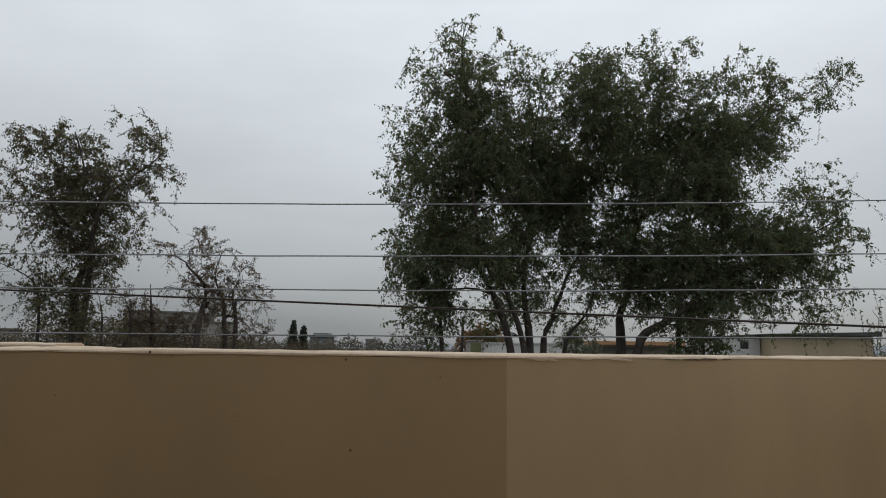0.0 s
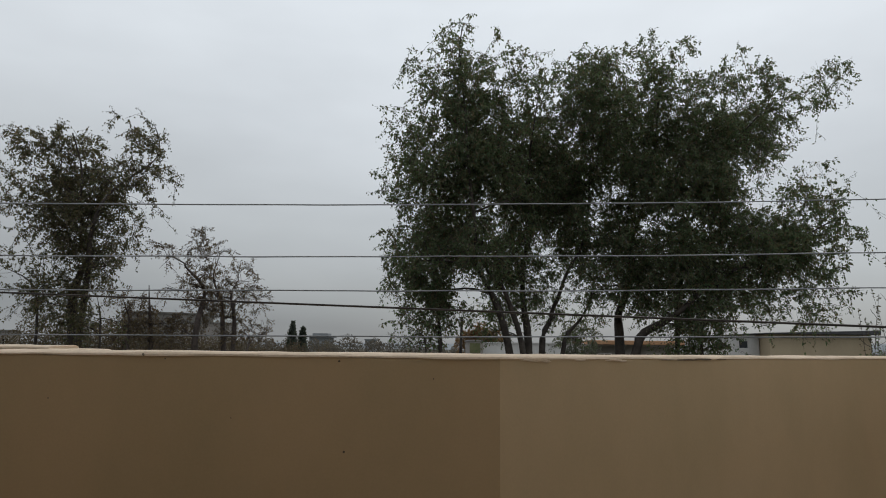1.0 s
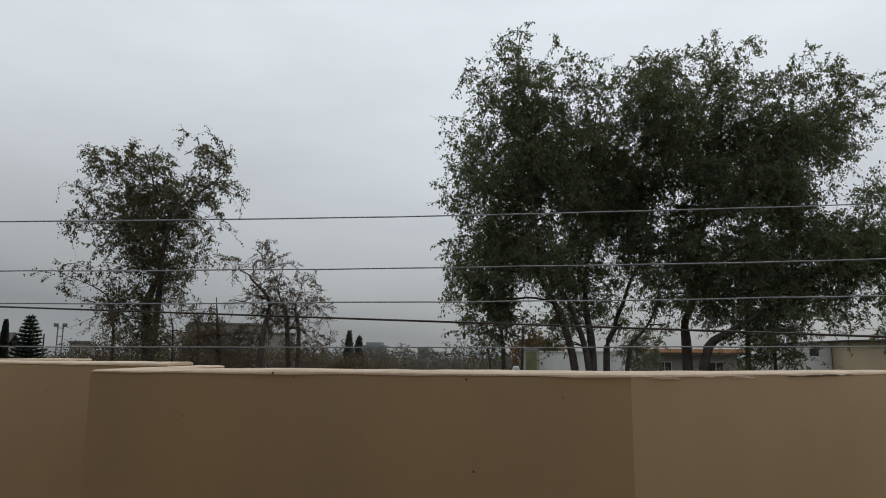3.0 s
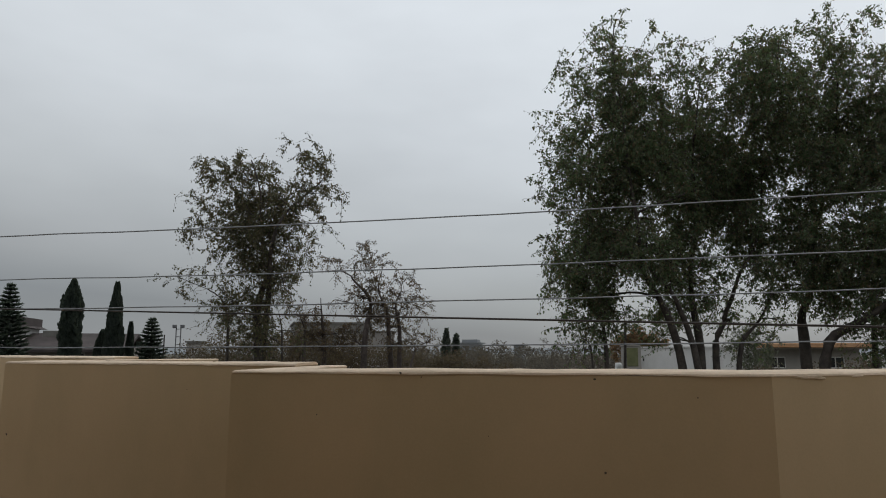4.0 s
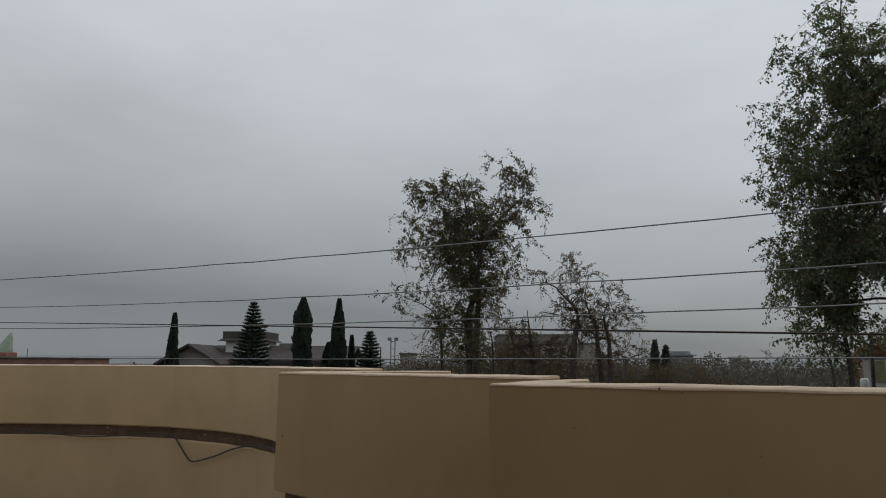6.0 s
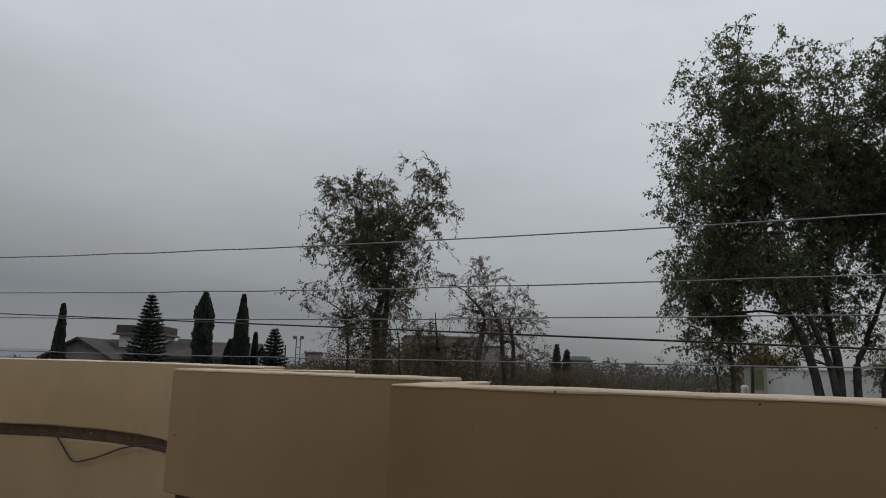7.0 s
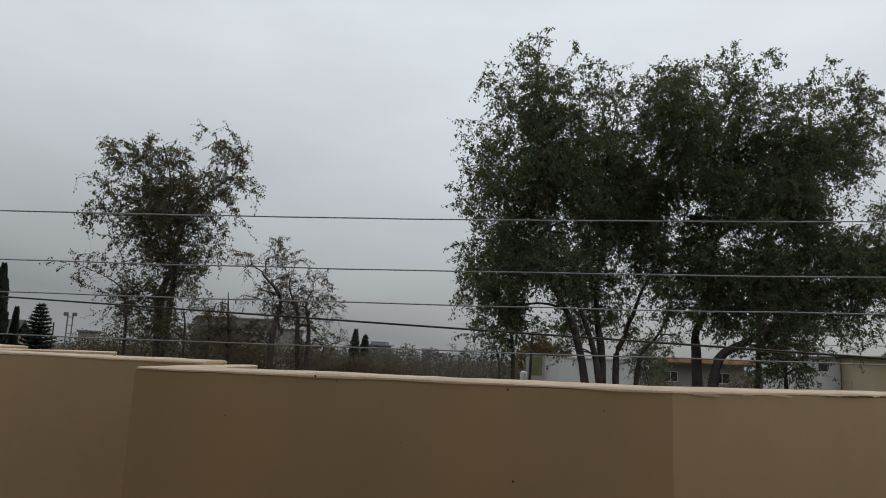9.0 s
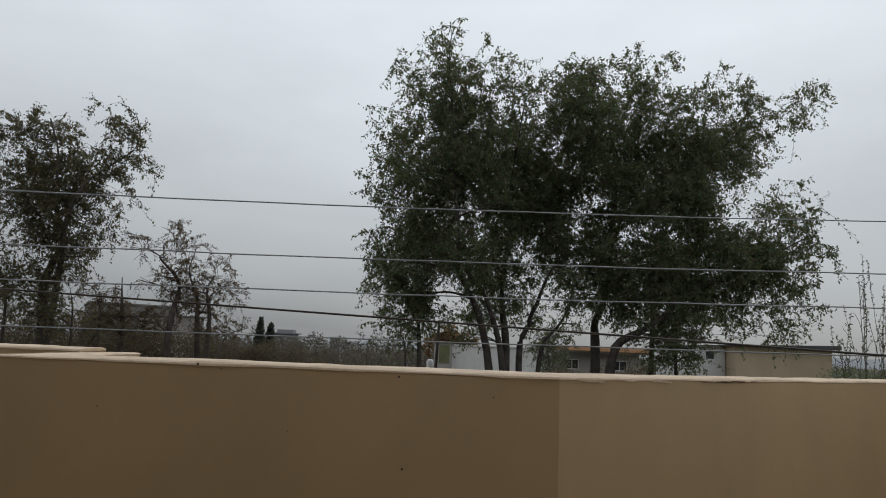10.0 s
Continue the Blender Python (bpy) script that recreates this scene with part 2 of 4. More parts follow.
def leaf(V, F, rng, p, size, hang):
    """One folded leaf from its stalk at p."""
    d = Vector((rng.gauss(0, 1), rng.gauss(0, 1), rng.gauss(0, 1) - hang)).normalized()
    s = d.cross(Vector((rng.gauss(0, 1), rng.gauss(0, 1), rng.gauss(0, 1)))).normalized()
    n = d.cross(s)
    size *= rng.uniform(0.7, 1.25)
    i = len(V)
    m = p + d * size * 0.45 - n * size * 0.07
    V.extend((p, m + s * size * 0.28, p + d * size, m - s * size * 0.28))
    F.append((i, i + 1, i + 2))
    F.append((i, i + 2, i + 3))


def satellites(rng, clumps):
    """Smaller, looser clumps round the edge of each one, for an uneven outline, and fill where two overlap."""
    out = list(clumps)
    for i, (xa, za, ra, fa) in enumerate(clumps):
        for xb, zb, rb, fb in clumps[:i]:
            if math.hypot(xa - xb, za - zb) < 0.8 * (ra + rb):
                out.append(((xa + xb) / 2 + rng.uniform(-0.2, 0.2), (za + zb) / 2 + rng.uniform(-0.2, 0.2), 0.5 * min(ra, rb), 0.8 * min(fa, fb)))
    for x, z, r, fullness in clumps:
        for _ in range(3):
            w = rng.uniform(0, 2 * math.pi)
            q = r * rng.uniform(0.75, 1.05)
            out.append((x + math.cos(w) * q, z + math.sin(w) * q, r * rng.uniform(0.15, 0.30), min(0.6, fullness)))
    return out


def drooping(p, d, length, droop, steps):
    """A twig that sets off along d and bends down towards its tip."""
    out = []
    for k in range(steps + 1):
        s = k / steps
        w = p + d * length * s
        w.z -= droop * length * s * s
        out.append(w)
    return out


def foliage(rng, clumps, depth, full, leaf_size, hang, droop, y, spread, sprig):
    """Sprays of twigs and leaves for the clumps (x, z, radius, fullness); their depth from y is drawn within spread. Returns centres as well."""
    TV, TF, LV, LF, centres = [], [], [], [], []
    for x, z, r, fullness in satellites(rng, clumps):
        c = Vector((x, y + rng.uniform(-spread, spread), z))
        centres.append((c, r))
        r *= 0.75
        for _ in range(int(full * fullness ** 2 * r * r) + 4):
            u = Vector((rng.gauss(0, 1), rng.gauss(0, 1), rng.gauss(0, 1))).normalized()
            q = 0.86 * rng.random() ** 0.5 if rng.random() < 0.88 else rng.uniform(0.75, 1.0)
            p = c + Vector((u.x, u.y * depth, u.z)) * r * q
            out = (u * 0.8 + Vector((rng.gauss(0, 0.45), rng.gauss(0, 0.45), rng.gauss(0.15, 0.4)))).normalized()
            length = rng.uniform(0.25, 0.62) * sprig
            if rng.random() < 0.08:
                length *= 1.6
            path = drooping(p, out, length, droop, 2)
            tube(TV, TF, path, (0.007, 0.005, 0.003), 3)
            twigs = [(path[0], path[1]), (path[1], path[2])]
            for k in range(3):
                j = rng.randint(0, 1)
                a = path[j].lerp(path[j + 1], rng.random())
                d = (out + Vector((rng.gauss(0, 0.8), rng.gauss(0, 0.8), rng.gauss(-0.1, 0.6)))).normalized()
                b = a + d * length * rng.uniform(0.35, 0.6) - Vector((0, 0, 0.12 * length))
                tube(TV, TF, (a, b), (0.0045, 0.003), 3)
                twigs.append((a, b))
            for a, b in twigs:
                for k in range(4):
                    leaf(LV, LF, rng, a.lerp(b, (k + rng.random()) / 4) + Vector((rng.gauss(0, 0.03), rng.gauss(0, 0.03), rng.gauss(0, 0.03))), leaf_size, hang)
    return TV, TF, LV, LF, centres


def broadleaf(name, label, seed, y, stems, clumps, leaf_mat, bark=None, full=380, leaf_size=0.094, spread=1.2, depth=1.0, hang=1.3, droop=0.45, twig_r=1.0, group="", sprig=1.0, fine=6):
    """A tree of several stems. stems: (base x, base radius, then x and z of the knees). Limbs run from the stems to each clump."""
    rng = random.Random(seed)
    bark = bark or BARK
    root = tagged(empty(name, (0, 0, 0)), label, "tree", group)
    nodes = []
    for stem in stems:
        V, F = [], []
        bx, br = stem[0], stem[1]
        knees = [Vector((bx, y + rng.uniform(-0.2, 0.2), GROUND_Z - 0.1))]
        for i in range(2, len(stem), 2):
            knees.append(Vector((stem[i], y + rng.uniform(-0.5, 0.5) * (0.3 + 0.25 * i), stem[i + 1])))
        path = []
        for a, b in zip(knees, knees[1:]):
            seg = bent(rng, a, b, min(0.22, 0.13 * (b - a).length), 5)
            path.extend(seg if not path else seg[1:])
        for _ in range(3):
            path = [path[0]] + [(path[k - 1] + path[k] * 2 + path[k + 1]) / 4 for k in range(1, len(path) - 1)] + [path[-1]]
        n = len(path) - 1
        radii = [0.86 * br * (0.10 + 0.90 * (1 - i / n) ** 1.5) * (1 + 0.10 * noise.noise(Vector((i * 0.7, bx, seed)))) for i in range(n + 1)]
        radii[0] *= 1.35
        tube(V, F, path, radii, 9)
        link_mesh("trunk", V, F, bark, root, smooth=True)
        nodes.extend((p, r) for p, r in list(zip(path, radii))[5:])
    TV, TF, LV, LF, centres = foliage(rng, clumps, depth, full, leaf_size, hang, droop, y, spread, sprig)
    grown = list(nodes)
    for c, r in sorted(centres, key=lambda e: min((e[0] - n[0]).length for n in nodes)):
        reach = lambda n: (n[0] - c).length + max(0, n[0].z - c.z) * 1.5
        p, pr = min(grown, key=reach)
        br = min(pr * 0.7, 0.02 + 0.014 * (p - c).length) * twig_r
        path = bent(rng, p, c, 0.12 * (p - c).length, 6, 0.05 * (p - c).length)
        radii = [br * (1 - 0.6 * i / 6) for i in range(7)]
        BV, BF = [], []
        tube(BV, BF, path, radii, 6)
        link_mesh("branch", BV, BF, bark, root, smooth=True)
        grown.extend(list(zip(path, radii))[2:])
        for _ in range(fine):
            u = Vector((rng.gauss(0, 1), rng.gauss(0, 1), rng.gauss(0.3, 1))).normalized() * r * rng.uniform(0.6, 1.05)
            i = rng.randint(3, 6)
            tube(TV, TF, bent(rng, path[i], c + u, 0.12 * r, 5), [radii[i] * 0.5 * (1 - 0.75 * k / 5) + 0.003 for k in range(6)], 4)
    tagged(link_mesh("twig", TV, TF, bark, root), kind="stuff")
    tagged(link_mesh("crown", LV, LF, leaf_mat, root), kind="stuff")
    return root


GROUND_Z = -3.4

# ---------------------------------------------------------------- ground and distance
rng = random.Random(3)
V, F = [], []
rings = [0.0, 8, 16, 30, 50, 80, 130, 220, 400, 800, 1600, 3000, 4600]
for i, r in enumerate(rings):
    for k in range(48):
        w = 2 * math.pi * k / 48
        V.append((r * math.cos(w), r * math.sin(w), GROUND_Z + (0.25 * noise.noise(Vector((r * math.cos(w) * 0.05, r * math.sin(w) * 0.05, 0))) if r < 300 else 0)))
for i in range(len(rings) - 1):
    for k in range(48):
        a, b = i * 48 + k, i * 48 + (k + 1) % 48
        F.append((a, a + 48, b + 48, b))
tagged(link_mesh("ground", V, F, GROUND, smooth=True), "damp dull green and brown fields reaching the horizon", "ground", kind="structure")


def hill(seed, dist, height, label):
    V, F = [], []
    steps = 160
    for i in range(steps + 1):
        w = radians(10 + 160 * i / steps)
        h = height * (0.55 + 0.6 * noise.noise(Vector((i * 0.035 + seed, seed, 0))) + 0.12 * noise.noise(Vector((i * 0.3, seed, 2))))
        for s, z in ((0.96, GROUND_Z - 1), (1.0, max(2, h)), (1.12, GROUND_Z - 1)):
            V.append((dist * s * math.cos(w), dist * s * math.sin(w), z))
    for i in range(steps):
        for k in range(2):
            a = i * 3 + k
            F.append((a, a + 1, a + 4, a + 3))
    return tagged(link_mesh("backdrop_hill", V, F, HILL, smooth=True), label, "hill", kind="structure")


hill(4.0, 2600, 34, "low hill on the horizon, coloured grey-blue for haze")


def leaf_belt(name, label, seed, spots, mat, size, per, crest=2.6):
    """Far shrubs and woods as one sheet of small leaves, thickest over the crest. spots: (x, y, width, height)."""
    rng = random.Random(seed)
    V, F = [], []
    for x, y, w, h in spots:
        for _ in range(int(per * w * crest)):
            u = rng.uniform(-0.5, 0.5)
            along = x + u * w
            top = h * (0.74 + 0.30 * noise.noise(Vector((along * 0.35, y, seed))) + 0.16 * noise.noise(Vector((along * 1.4, y, seed)))) * (1 - 1.2 * abs(u) ** 3)
            z = top - crest * rng.random() ** 1.4 if rng.random() < 0.85 else rng.random() * top
            leaf(V, F, rng, Vector((along, y + rng.uniform(-1.5, 1.5), GROUND_Z + max(0.1, z + rng.gauss(0, 0.12)))), size, 0.0)
    return tagged(link_mesh(name, V, F, mat), label, "woods", kind="stuff")


leaf_belt("far_woods", "winter woods far behind the houses, tinted grey-brown for haze", 5,
          [(-18, 120, 46, 7.6), (-30, 105, 16, 7.4), (-27, 140, 34, 8.4), (20, 130, 60, 6.2), (-70, 120, 60, 5.6), (80, 130, 70, 6.0), (-140, 110, 90, 5.4)], HAZE_LEAF, 0.42, 32, 4.0)
leaf_belt("hedge_bank", "brown and olive winter scrub beyond the wall", 6,
          [(-20, 70, 26, 5.6), (2, 74, 24, 5.6), (-9, 64, 14, 5.8)], HAZE_LEAF, 0.17, 330)
leaf_belt("roadside_scrub", "dense brown winter scrub along the road below the trees", 8,
          [(-12.4, 25, 7, 7.4), (-8.0, 26, 6, 6.9), (-5.0, 26, 4, 6.5), (7.2, 27, 3.5, 6.4)], SCRUB, 0.085, 2300, 1.2)

# ---------------------------------------------------------------- parapet walls of the terrace
WALL_TOP, PANEL_FOOT = 1.503, 0.505


def smooth_way(points, step, clear=0.26):
    """Walks the corners in steps; sharp corners stay clear of steps nearby, so that the mitres don't fold."""
    pts = [Vector(p) for p in points]
    sharp = [False] + [(pts[i] - pts[i - 1]).angle(pts[i + 1] - pts[i]) > 0.3 for i in range(1, len(pts) - 1)] + [False]
    out = []
    for i in range(len(pts) - 1):
        a, b = pts[i], pts[i + 1]
        d = (b - a).length
        s0, s1 = (clear if sharp[i] else 0.0), d - (clear if sharp[i + 1] else 0.0)
        k = max(1, int((s1 - s0) / step))
        if sharp[i]:
            out.append(a)
        out.extend(a.lerp(b, (s0 + (s1 - s0) * j / k) / d) for j in range(k if not sharp[i + 1] else k + 1))
    out.append(pts[-1])
    return out


def sweep(name, way, profile, material, parent, label="", seed=0, rough=0.0, smooth=True):
    """Sweeps a closed profile (depth behind the front line, height) along a way in the plan, mitred at the corners, closed at both ends."""
    V, F = [], []
    n = len(profile)
    for i, p in enumerate(way):
        a = (way[i] - way[i - 1]).normalized() if i else (way[1] - way[0]).normalized()
        b = (way[i + 1] - way[i]).normalized() if i + 1 < len(way) else a
        na, nb = Vector((-a.y, a.x)), Vector((-b.y, b.x))
        m = (na + nb).normalized()
        m /= max(0.35, m.dot(na))
        for k, (d, z) in enumerate(profile):
            e = rough * noise.noise(Vector((p.x * 3.1 + seed, p.y * 3.1, k * 0.35))) + rough * 0.5 * noise.noise(Vector((p.x * 11, p.y * 11, k + seed)))
            V.append((p.x + m.x * (d + e), p.y + m.y * (d + e), z + e))
    for i in range(len(way) - 1):
        for k in range(n):
            a, b = i * n + k, i * n + (k + 1) % n
            F.append((a, a + n, b + n, b))
    F.append(tuple(range(n)))
    F.append(tuple(range((len(way) - 1) * n, len(way) * n))[::-1])
    ob = link_mesh(name, V, F, material, parent, label, smooth)
    me = ob.data
    if smooth:
        sharp = me.attributes.new("sharp_edge", "BOOLEAN", "EDGE")
        me.update()
        bm = bmesh.new()
        bm.from_mesh(me)
        bmesh.ops.recalc_face_normals(bm, faces=bm.faces)
        for e in bm.edges:
            e.smooth = not (len(e.link_faces) == 2 and e.calc_face_angle(0) > radians(25))
        bm.to_mesh(me)
        bm.free()
    return ob


def parapet(name, points, thick, label, seed, step=0.08, foot=PANEL_FOOT, lift=0.0):
    """A plastered parapet: panel, worn sloping top coloured as sky-lit, brown band in a recess below, and the lower
    wall.
    """
    way = smooth_way(points, step)
    t, f = WALL_TOP + lift, foot
    root = empty(name)
    tagged(root, label, "wall", kind="structure")
    sweep("panel", way, [(0.03, f), (0, f + 0.02), (0, 0.9), (0, t - 0.022), (0.004, t - 0.012), (thick - 0.004, t - 0.004), (thick, t - 0.012), (thick, f)],
          PLASTER, root, seed=seed, rough=0.0022)
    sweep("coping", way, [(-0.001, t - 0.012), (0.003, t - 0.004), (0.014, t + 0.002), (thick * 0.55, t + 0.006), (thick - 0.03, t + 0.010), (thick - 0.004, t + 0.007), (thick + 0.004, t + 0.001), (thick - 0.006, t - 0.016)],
          COPING, root, "worn plaster top of the wall, coloured paler for sky light", seed=seed + 5, rough=0.0045)
    sweep("band", way, [(0.075, f - 0.17), (0.07, f - 0.09), (0.075, f + 0.01), (thick, f + 0.01), (thick, f - 0.17)], BAND, root, "recessed weathered brown band", seed=seed + 2, rough=0.012)
    sweep("lower_wall", way, [(0.02, -0.6), (0.02, f - 0.185), (0.035, f - 0.165), (thick, f - 0.165), (thick, -0.6)], PLASTER, root, seed=seed + 3, rough=0.005)
    return root


parapet("wall_right", [(-2.075, 4.63), (-2.075, 3.61), (0.40, 3.61), (1.62, 4.40), (5.4, 6.85)], 0.23, "beige plastered parapet wall with a worn top coloured paler for sky light", 1, foot=0.12)
parapet("wall_middle", [(-4.16, 6.80), (-4.78, 5.03), (-2.09, 4.402)], 0.23, "beige plastered parapet wall set back behind the next one", 2, lift=0.018)
arc = [(-15.2, 4.2), (-13.6, 5.75), (-11.96, 6.95), (-10.6, 7.5), (-9.4, 7.75), (-8.3, 7.7), (-7.5, 7.5), (-6.9, 7.25), (-6.35, 6.9), (-5.9, 6.55), (-5.3, 6.2), (-4.45, 5.85)]
parapet("wall_left", arc, 0.23, "beige curved parapet wall with a brown band and hanging cable", 3, 0.2, 0.615, 0.045)

# unseen house walls and slabs, added behind and above the camera to block sky
tagged(part("wall_sky_blocker", box(-14, 4.6, -1.45, -1.2, -0.6, 8.4), PLASTER), "unseen plain beige wall behind the camera, added to block sky light", "wall", kind="structure")
# added out of view to darken the far end of the slanted parapet
tagged(part("wall_side_blocker", box(5.5, 5.75, -1.45, 7.6, -0.6, 3.2), PLASTER), "unseen plain beige side wall, added to darken the right parapet", "wall", kind="structure")
tagged(part("ceiling", box(-3.2, 3.2, -1.2, 1.5, 2.85, 3.05), CEIL), "unseen plain slab overhead, added to shade the parapets", "ceiling", kind="structure")
tagged(part("ceiling_upper_blocker", box(-14, 1.6, -1.2, 2.15, 5.8, 6.0), CEIL), "unseen plain upper slab, added to shade the parapets", "ceiling", kind="structure")
# out of view, added to throw light up at the parapet feet
tagged(part("floor", box(-16, 8, -1.2, 9, -0.7, -0.6), FLOOR), "unseen grey cement terrace floor, pale to bounce light", "floor", kind="structure")


def cable(name, label, fn, x0, x1, radius, mat, steps=60, parent=None):
    V, F = [], []
    path = [Vector(fn(x0 + (x1 - x0) * i / steps)) for i in range(steps + 1)]
    tube(V, F, path, [radius] * len(path), 6)
    ob = link_mesh(name, V, F, mat, parent, smooth=True)
    return tagged(ob, label, "cable")


def wire(y, k, z, s, c, x0=-36, x1=26, r=0.0115):
    def fn(x):
        return (x, y + k * x, z + s * x + c * x * x + 0.012 * noise.noise(Vector((x * 0.9, z * 5, 0))))
    return tagged(cable("overhead_wire", "thin bare grey overhead wire", fn, x0, x1, r, WIRE, 120), group="overhead wires")


wire(12, 0.12, 3.990, 0.0408, 0.00106)
wire(12, -0.02, 3.084, 0.0112, 0.00085)
wire(12, 0.0, 2.497, 0.0120, 0.00071)
wire(12, -0.04, 1.728, 0.0066, 0.00030)
service = cable("service_cable", "thick dark twisted service cable crossing low over the wall", lambda x: (x, 4.0 - 0.20 * x, 1.737 - 0.0396 * x), -16, 9, 0.0056, CABLE, 40)
for cx in (-4.93,):
    V, F = [], []
    span = [(cx - 0.045, 0.007), (cx - 0.035, 0.014), (cx - 0.01, 0.018), (cx + 0.02, 0.015), (cx + 0.04, 0.007)]
    tube(V, F, [Vector((x, 4.0 - 0.20 * x, 1.735 - 0.0396 * x)) for x, r in span], [r for x, r in span], 8)
    link_mesh("taped_joint", V, F, CABLE, service, "lumpy taped cable joint", True)

# ---------------------------------------------------------------- trees behind the wall
broadleaf("leafy_tree", "slim drooping tree with dark green leaves", 11, 20,
          [(0.18, 0.13, 0.17, 1.95, 0.18, 2.68, 0.02, 3.57), (0.05, 0.09, -0.2, 1.79, -0.52, 2.02)],
          [(-0.2, 3.3, 0.57, 0.48), (-0.1, 2.6, 0.68, 0.56), (-0.4, 2.0, 0.45, 0.4), (0.4, 2.4, 0.52, 0.44), (0.1, 3.1, 0.49, 0.48)],
          LEAF, spread=0.5, group="street trees")
broadleaf("leafy_tree", "tall dark green drooping tree with a thin spire", 12, 20.5,
          [(2.35, 0.17, 2.19, 1.99, 1.61, 3.14, 1.02, 4.06, 0.92, 6.37, 0.81, 9.58, 0.76, 11.24), (2.6, 0.15, 2.52, 2.16, 2.02, 3.31, 1.27, 4.48, 0.07, 6.36)],
          [(0.7, 11.3, 0.25, 0.5), (1.1, 10.7, 0.53, 0.5), (1.9, 10.5, 0.32, 0.4), (0.3, 10.3, 0.56, 0.5), (-0.5, 10.1, 0.49, 0.4), (1.0, 9.6, 1.05, 0.7), (-0.2, 9.0, 0.78, 0.5),
           (-1.2, 8.6, 0.38, 0.35), (1.2, 8.4, 1.38, 0.9), (-0.2, 7.9, 1.03, 0.7), (-0.9, 7.5, 0.65, 0.5), (1.3, 6.9, 1.45, 1), (-0.3, 6.4, 1.02, 0.75), (-1.3, 6.3, 0.54, 0.4),
           (0.4, 5.2, 1.44, 0.95), (-0.6, 5.1, 0.59, 0.45), (-1.2, 4.4, 0.64, 0.45), (-0.3, 4.0, 1.01, 0.8), (1.3, 4.3, 1.01, 0.85), (-1.2, 3.6, 0.43, 0.4), (-0.4, 2.9, 0.75, 0.6)],
          LEAF, group="street trees")
broadleaf("leafy_tree", "many-stemmed tree with dense dark green crown", 13, 21.5,
          [(2.98, 0.19, 2.9, 2.02, 2.73, 3.23, 3.01, 4.83, 2.75, 7.19, 3.13, 9.45), (3.16, 0.15, 3.25, 1.85, 3.69, 2.55, 3.96, 3.43, 4.69, 4.86, 4.93, 8.15, 5.24, 10.24), (3.5, 0.12, 3.94, 1.86, 4.47, 2.39, 4.84, 3.44, 5.4, 4.87)],
          [(2.8, 9.9, 0.7, 0.6), (3.4, 10.3, 0.51, 0.45), (4.3, 10.2, 0.64, 0.55), (5.2, 10.5, 0.7, 0.75), (5.9, 10.8, 0.48, 0.5), (3.1, 8.6, 1.36, 0.8), (4.9, 9.0, 1.55, 0.9),
           (2.8, 7.1, 1.26, 0.9), (4.6, 7.3, 1.44, 1), (2.7, 5.9, 0.98, 0.9), (4.1, 5.9, 1.16, 0.95), (2.3, 4.6, 0.97, 0.95), (4.6, 4.9, 0.97, 0.9), (2.0, 3.4, 0.74, 0.72),
           (3.3, 3.9, 0.62, 0.7), (1.7, 2.6, 0.61, 0.5), (4.8, 3.6, 0.79, 0.75), (3.7, 2.9, 0.49, 0.5), (6.1, 7.2, 0.54, 0.85), (2.6, 2.9, 0.6, 0.5), (4.6, 2.4, 0.5, 0.45)],
          LEAF, group="street trees")
broadleaf("leafy_tree", "thick-stemmed tree with ragged dark green crown", 17, 22,
          [(5.98, 0.23, 5.92, 2.07, 5.9, 2.78, 6.07, 3.86, 6.63, 5.51, 7.27, 8.34, 7.26, 10.88), (6.86, 0.12, 7.61, 2.63, 7.87, 4.61, 8.9, 7.41, 10.28, 9.16, 12.21, 10.06)],
          [(7.0, 11.45, 0.34, 0.45), (7.3, 10.95, 0.68, 0.5), (7.9, 11.15, 0.42, 0.4), (7.1, 9.95, 1.03, 0.75), (8.6, 10.25, 0.71, 0.6), (9.6, 10.45, 0.66, 0.5), (10.5, 10.15, 0.71, 0.55),
           (12.1, 10.05, 0.64, 0.5), (12.95, 10.25, 0.42, 0.3), (11.1, 9.3, 0.97, 0.75), (6.7, 8.5, 1.49, 1), (8.5, 8.3, 1.58, 1), (10.3, 8.9, 1.02, 0.85), (11.4, 8.1, 0.71, 0.45),
           (10.5, 7.7, 0.65, 0.45), (9.3, 7.1, 0.77, 0.8), (6.8, 6.7, 1.19, 0.92), (8.2, 6.5, 1.38, 1), (6.1, 5.9, 0.95, 0.95)],
          LEAF, group="street trees")
broadleaf("leafy_tree", "low spreading tree with one long dark limb", 18, 21,
          [(5.74, 0.22, 5.97, 1.88, 6.66, 2.31, 7.44, 2.83, 8.68, 3.79, 10.45, 4.68, 12.25, 5.59), (8.07, 0.11, 8.0, 1.91, 7.96, 2.92, 7.85, 4.47)],
          [(9.5, 5.6, 0.91, 0.85), (10.7, 6.3, 0.63, 0.45), (11.8, 6.6, 0.79, 0.45), (12.2, 6.1, 0.6, 0.4), (12.7, 5.4, 0.38, 0.3), (11.4, 5.3, 1.04, 0.75), (12.2, 4.9, 0.62, 0.45),
           (10.4, 4.6, 1.21, 1), (8.9, 4.4, 1.38, 0.82), (7.3, 4.6, 1.38, 1), (5.9, 4.8, 1.04, 1.0), (11.4, 3.7, 0.77, 0.5), (12.2, 3.8, 0.35, 0.3), (10.6, 2.8, 0.72, 0.5),
           (9.5, 3.3, 1.03, 0.62), (8.0, 3.1, 1.11, 0.72), (6.4, 3.4, 1.03, 0.9), (7.3, 2.3, 0.85, 0.6), (8.2, 1.9, 0.85, 0.6)],
          LEAF, group="street trees")
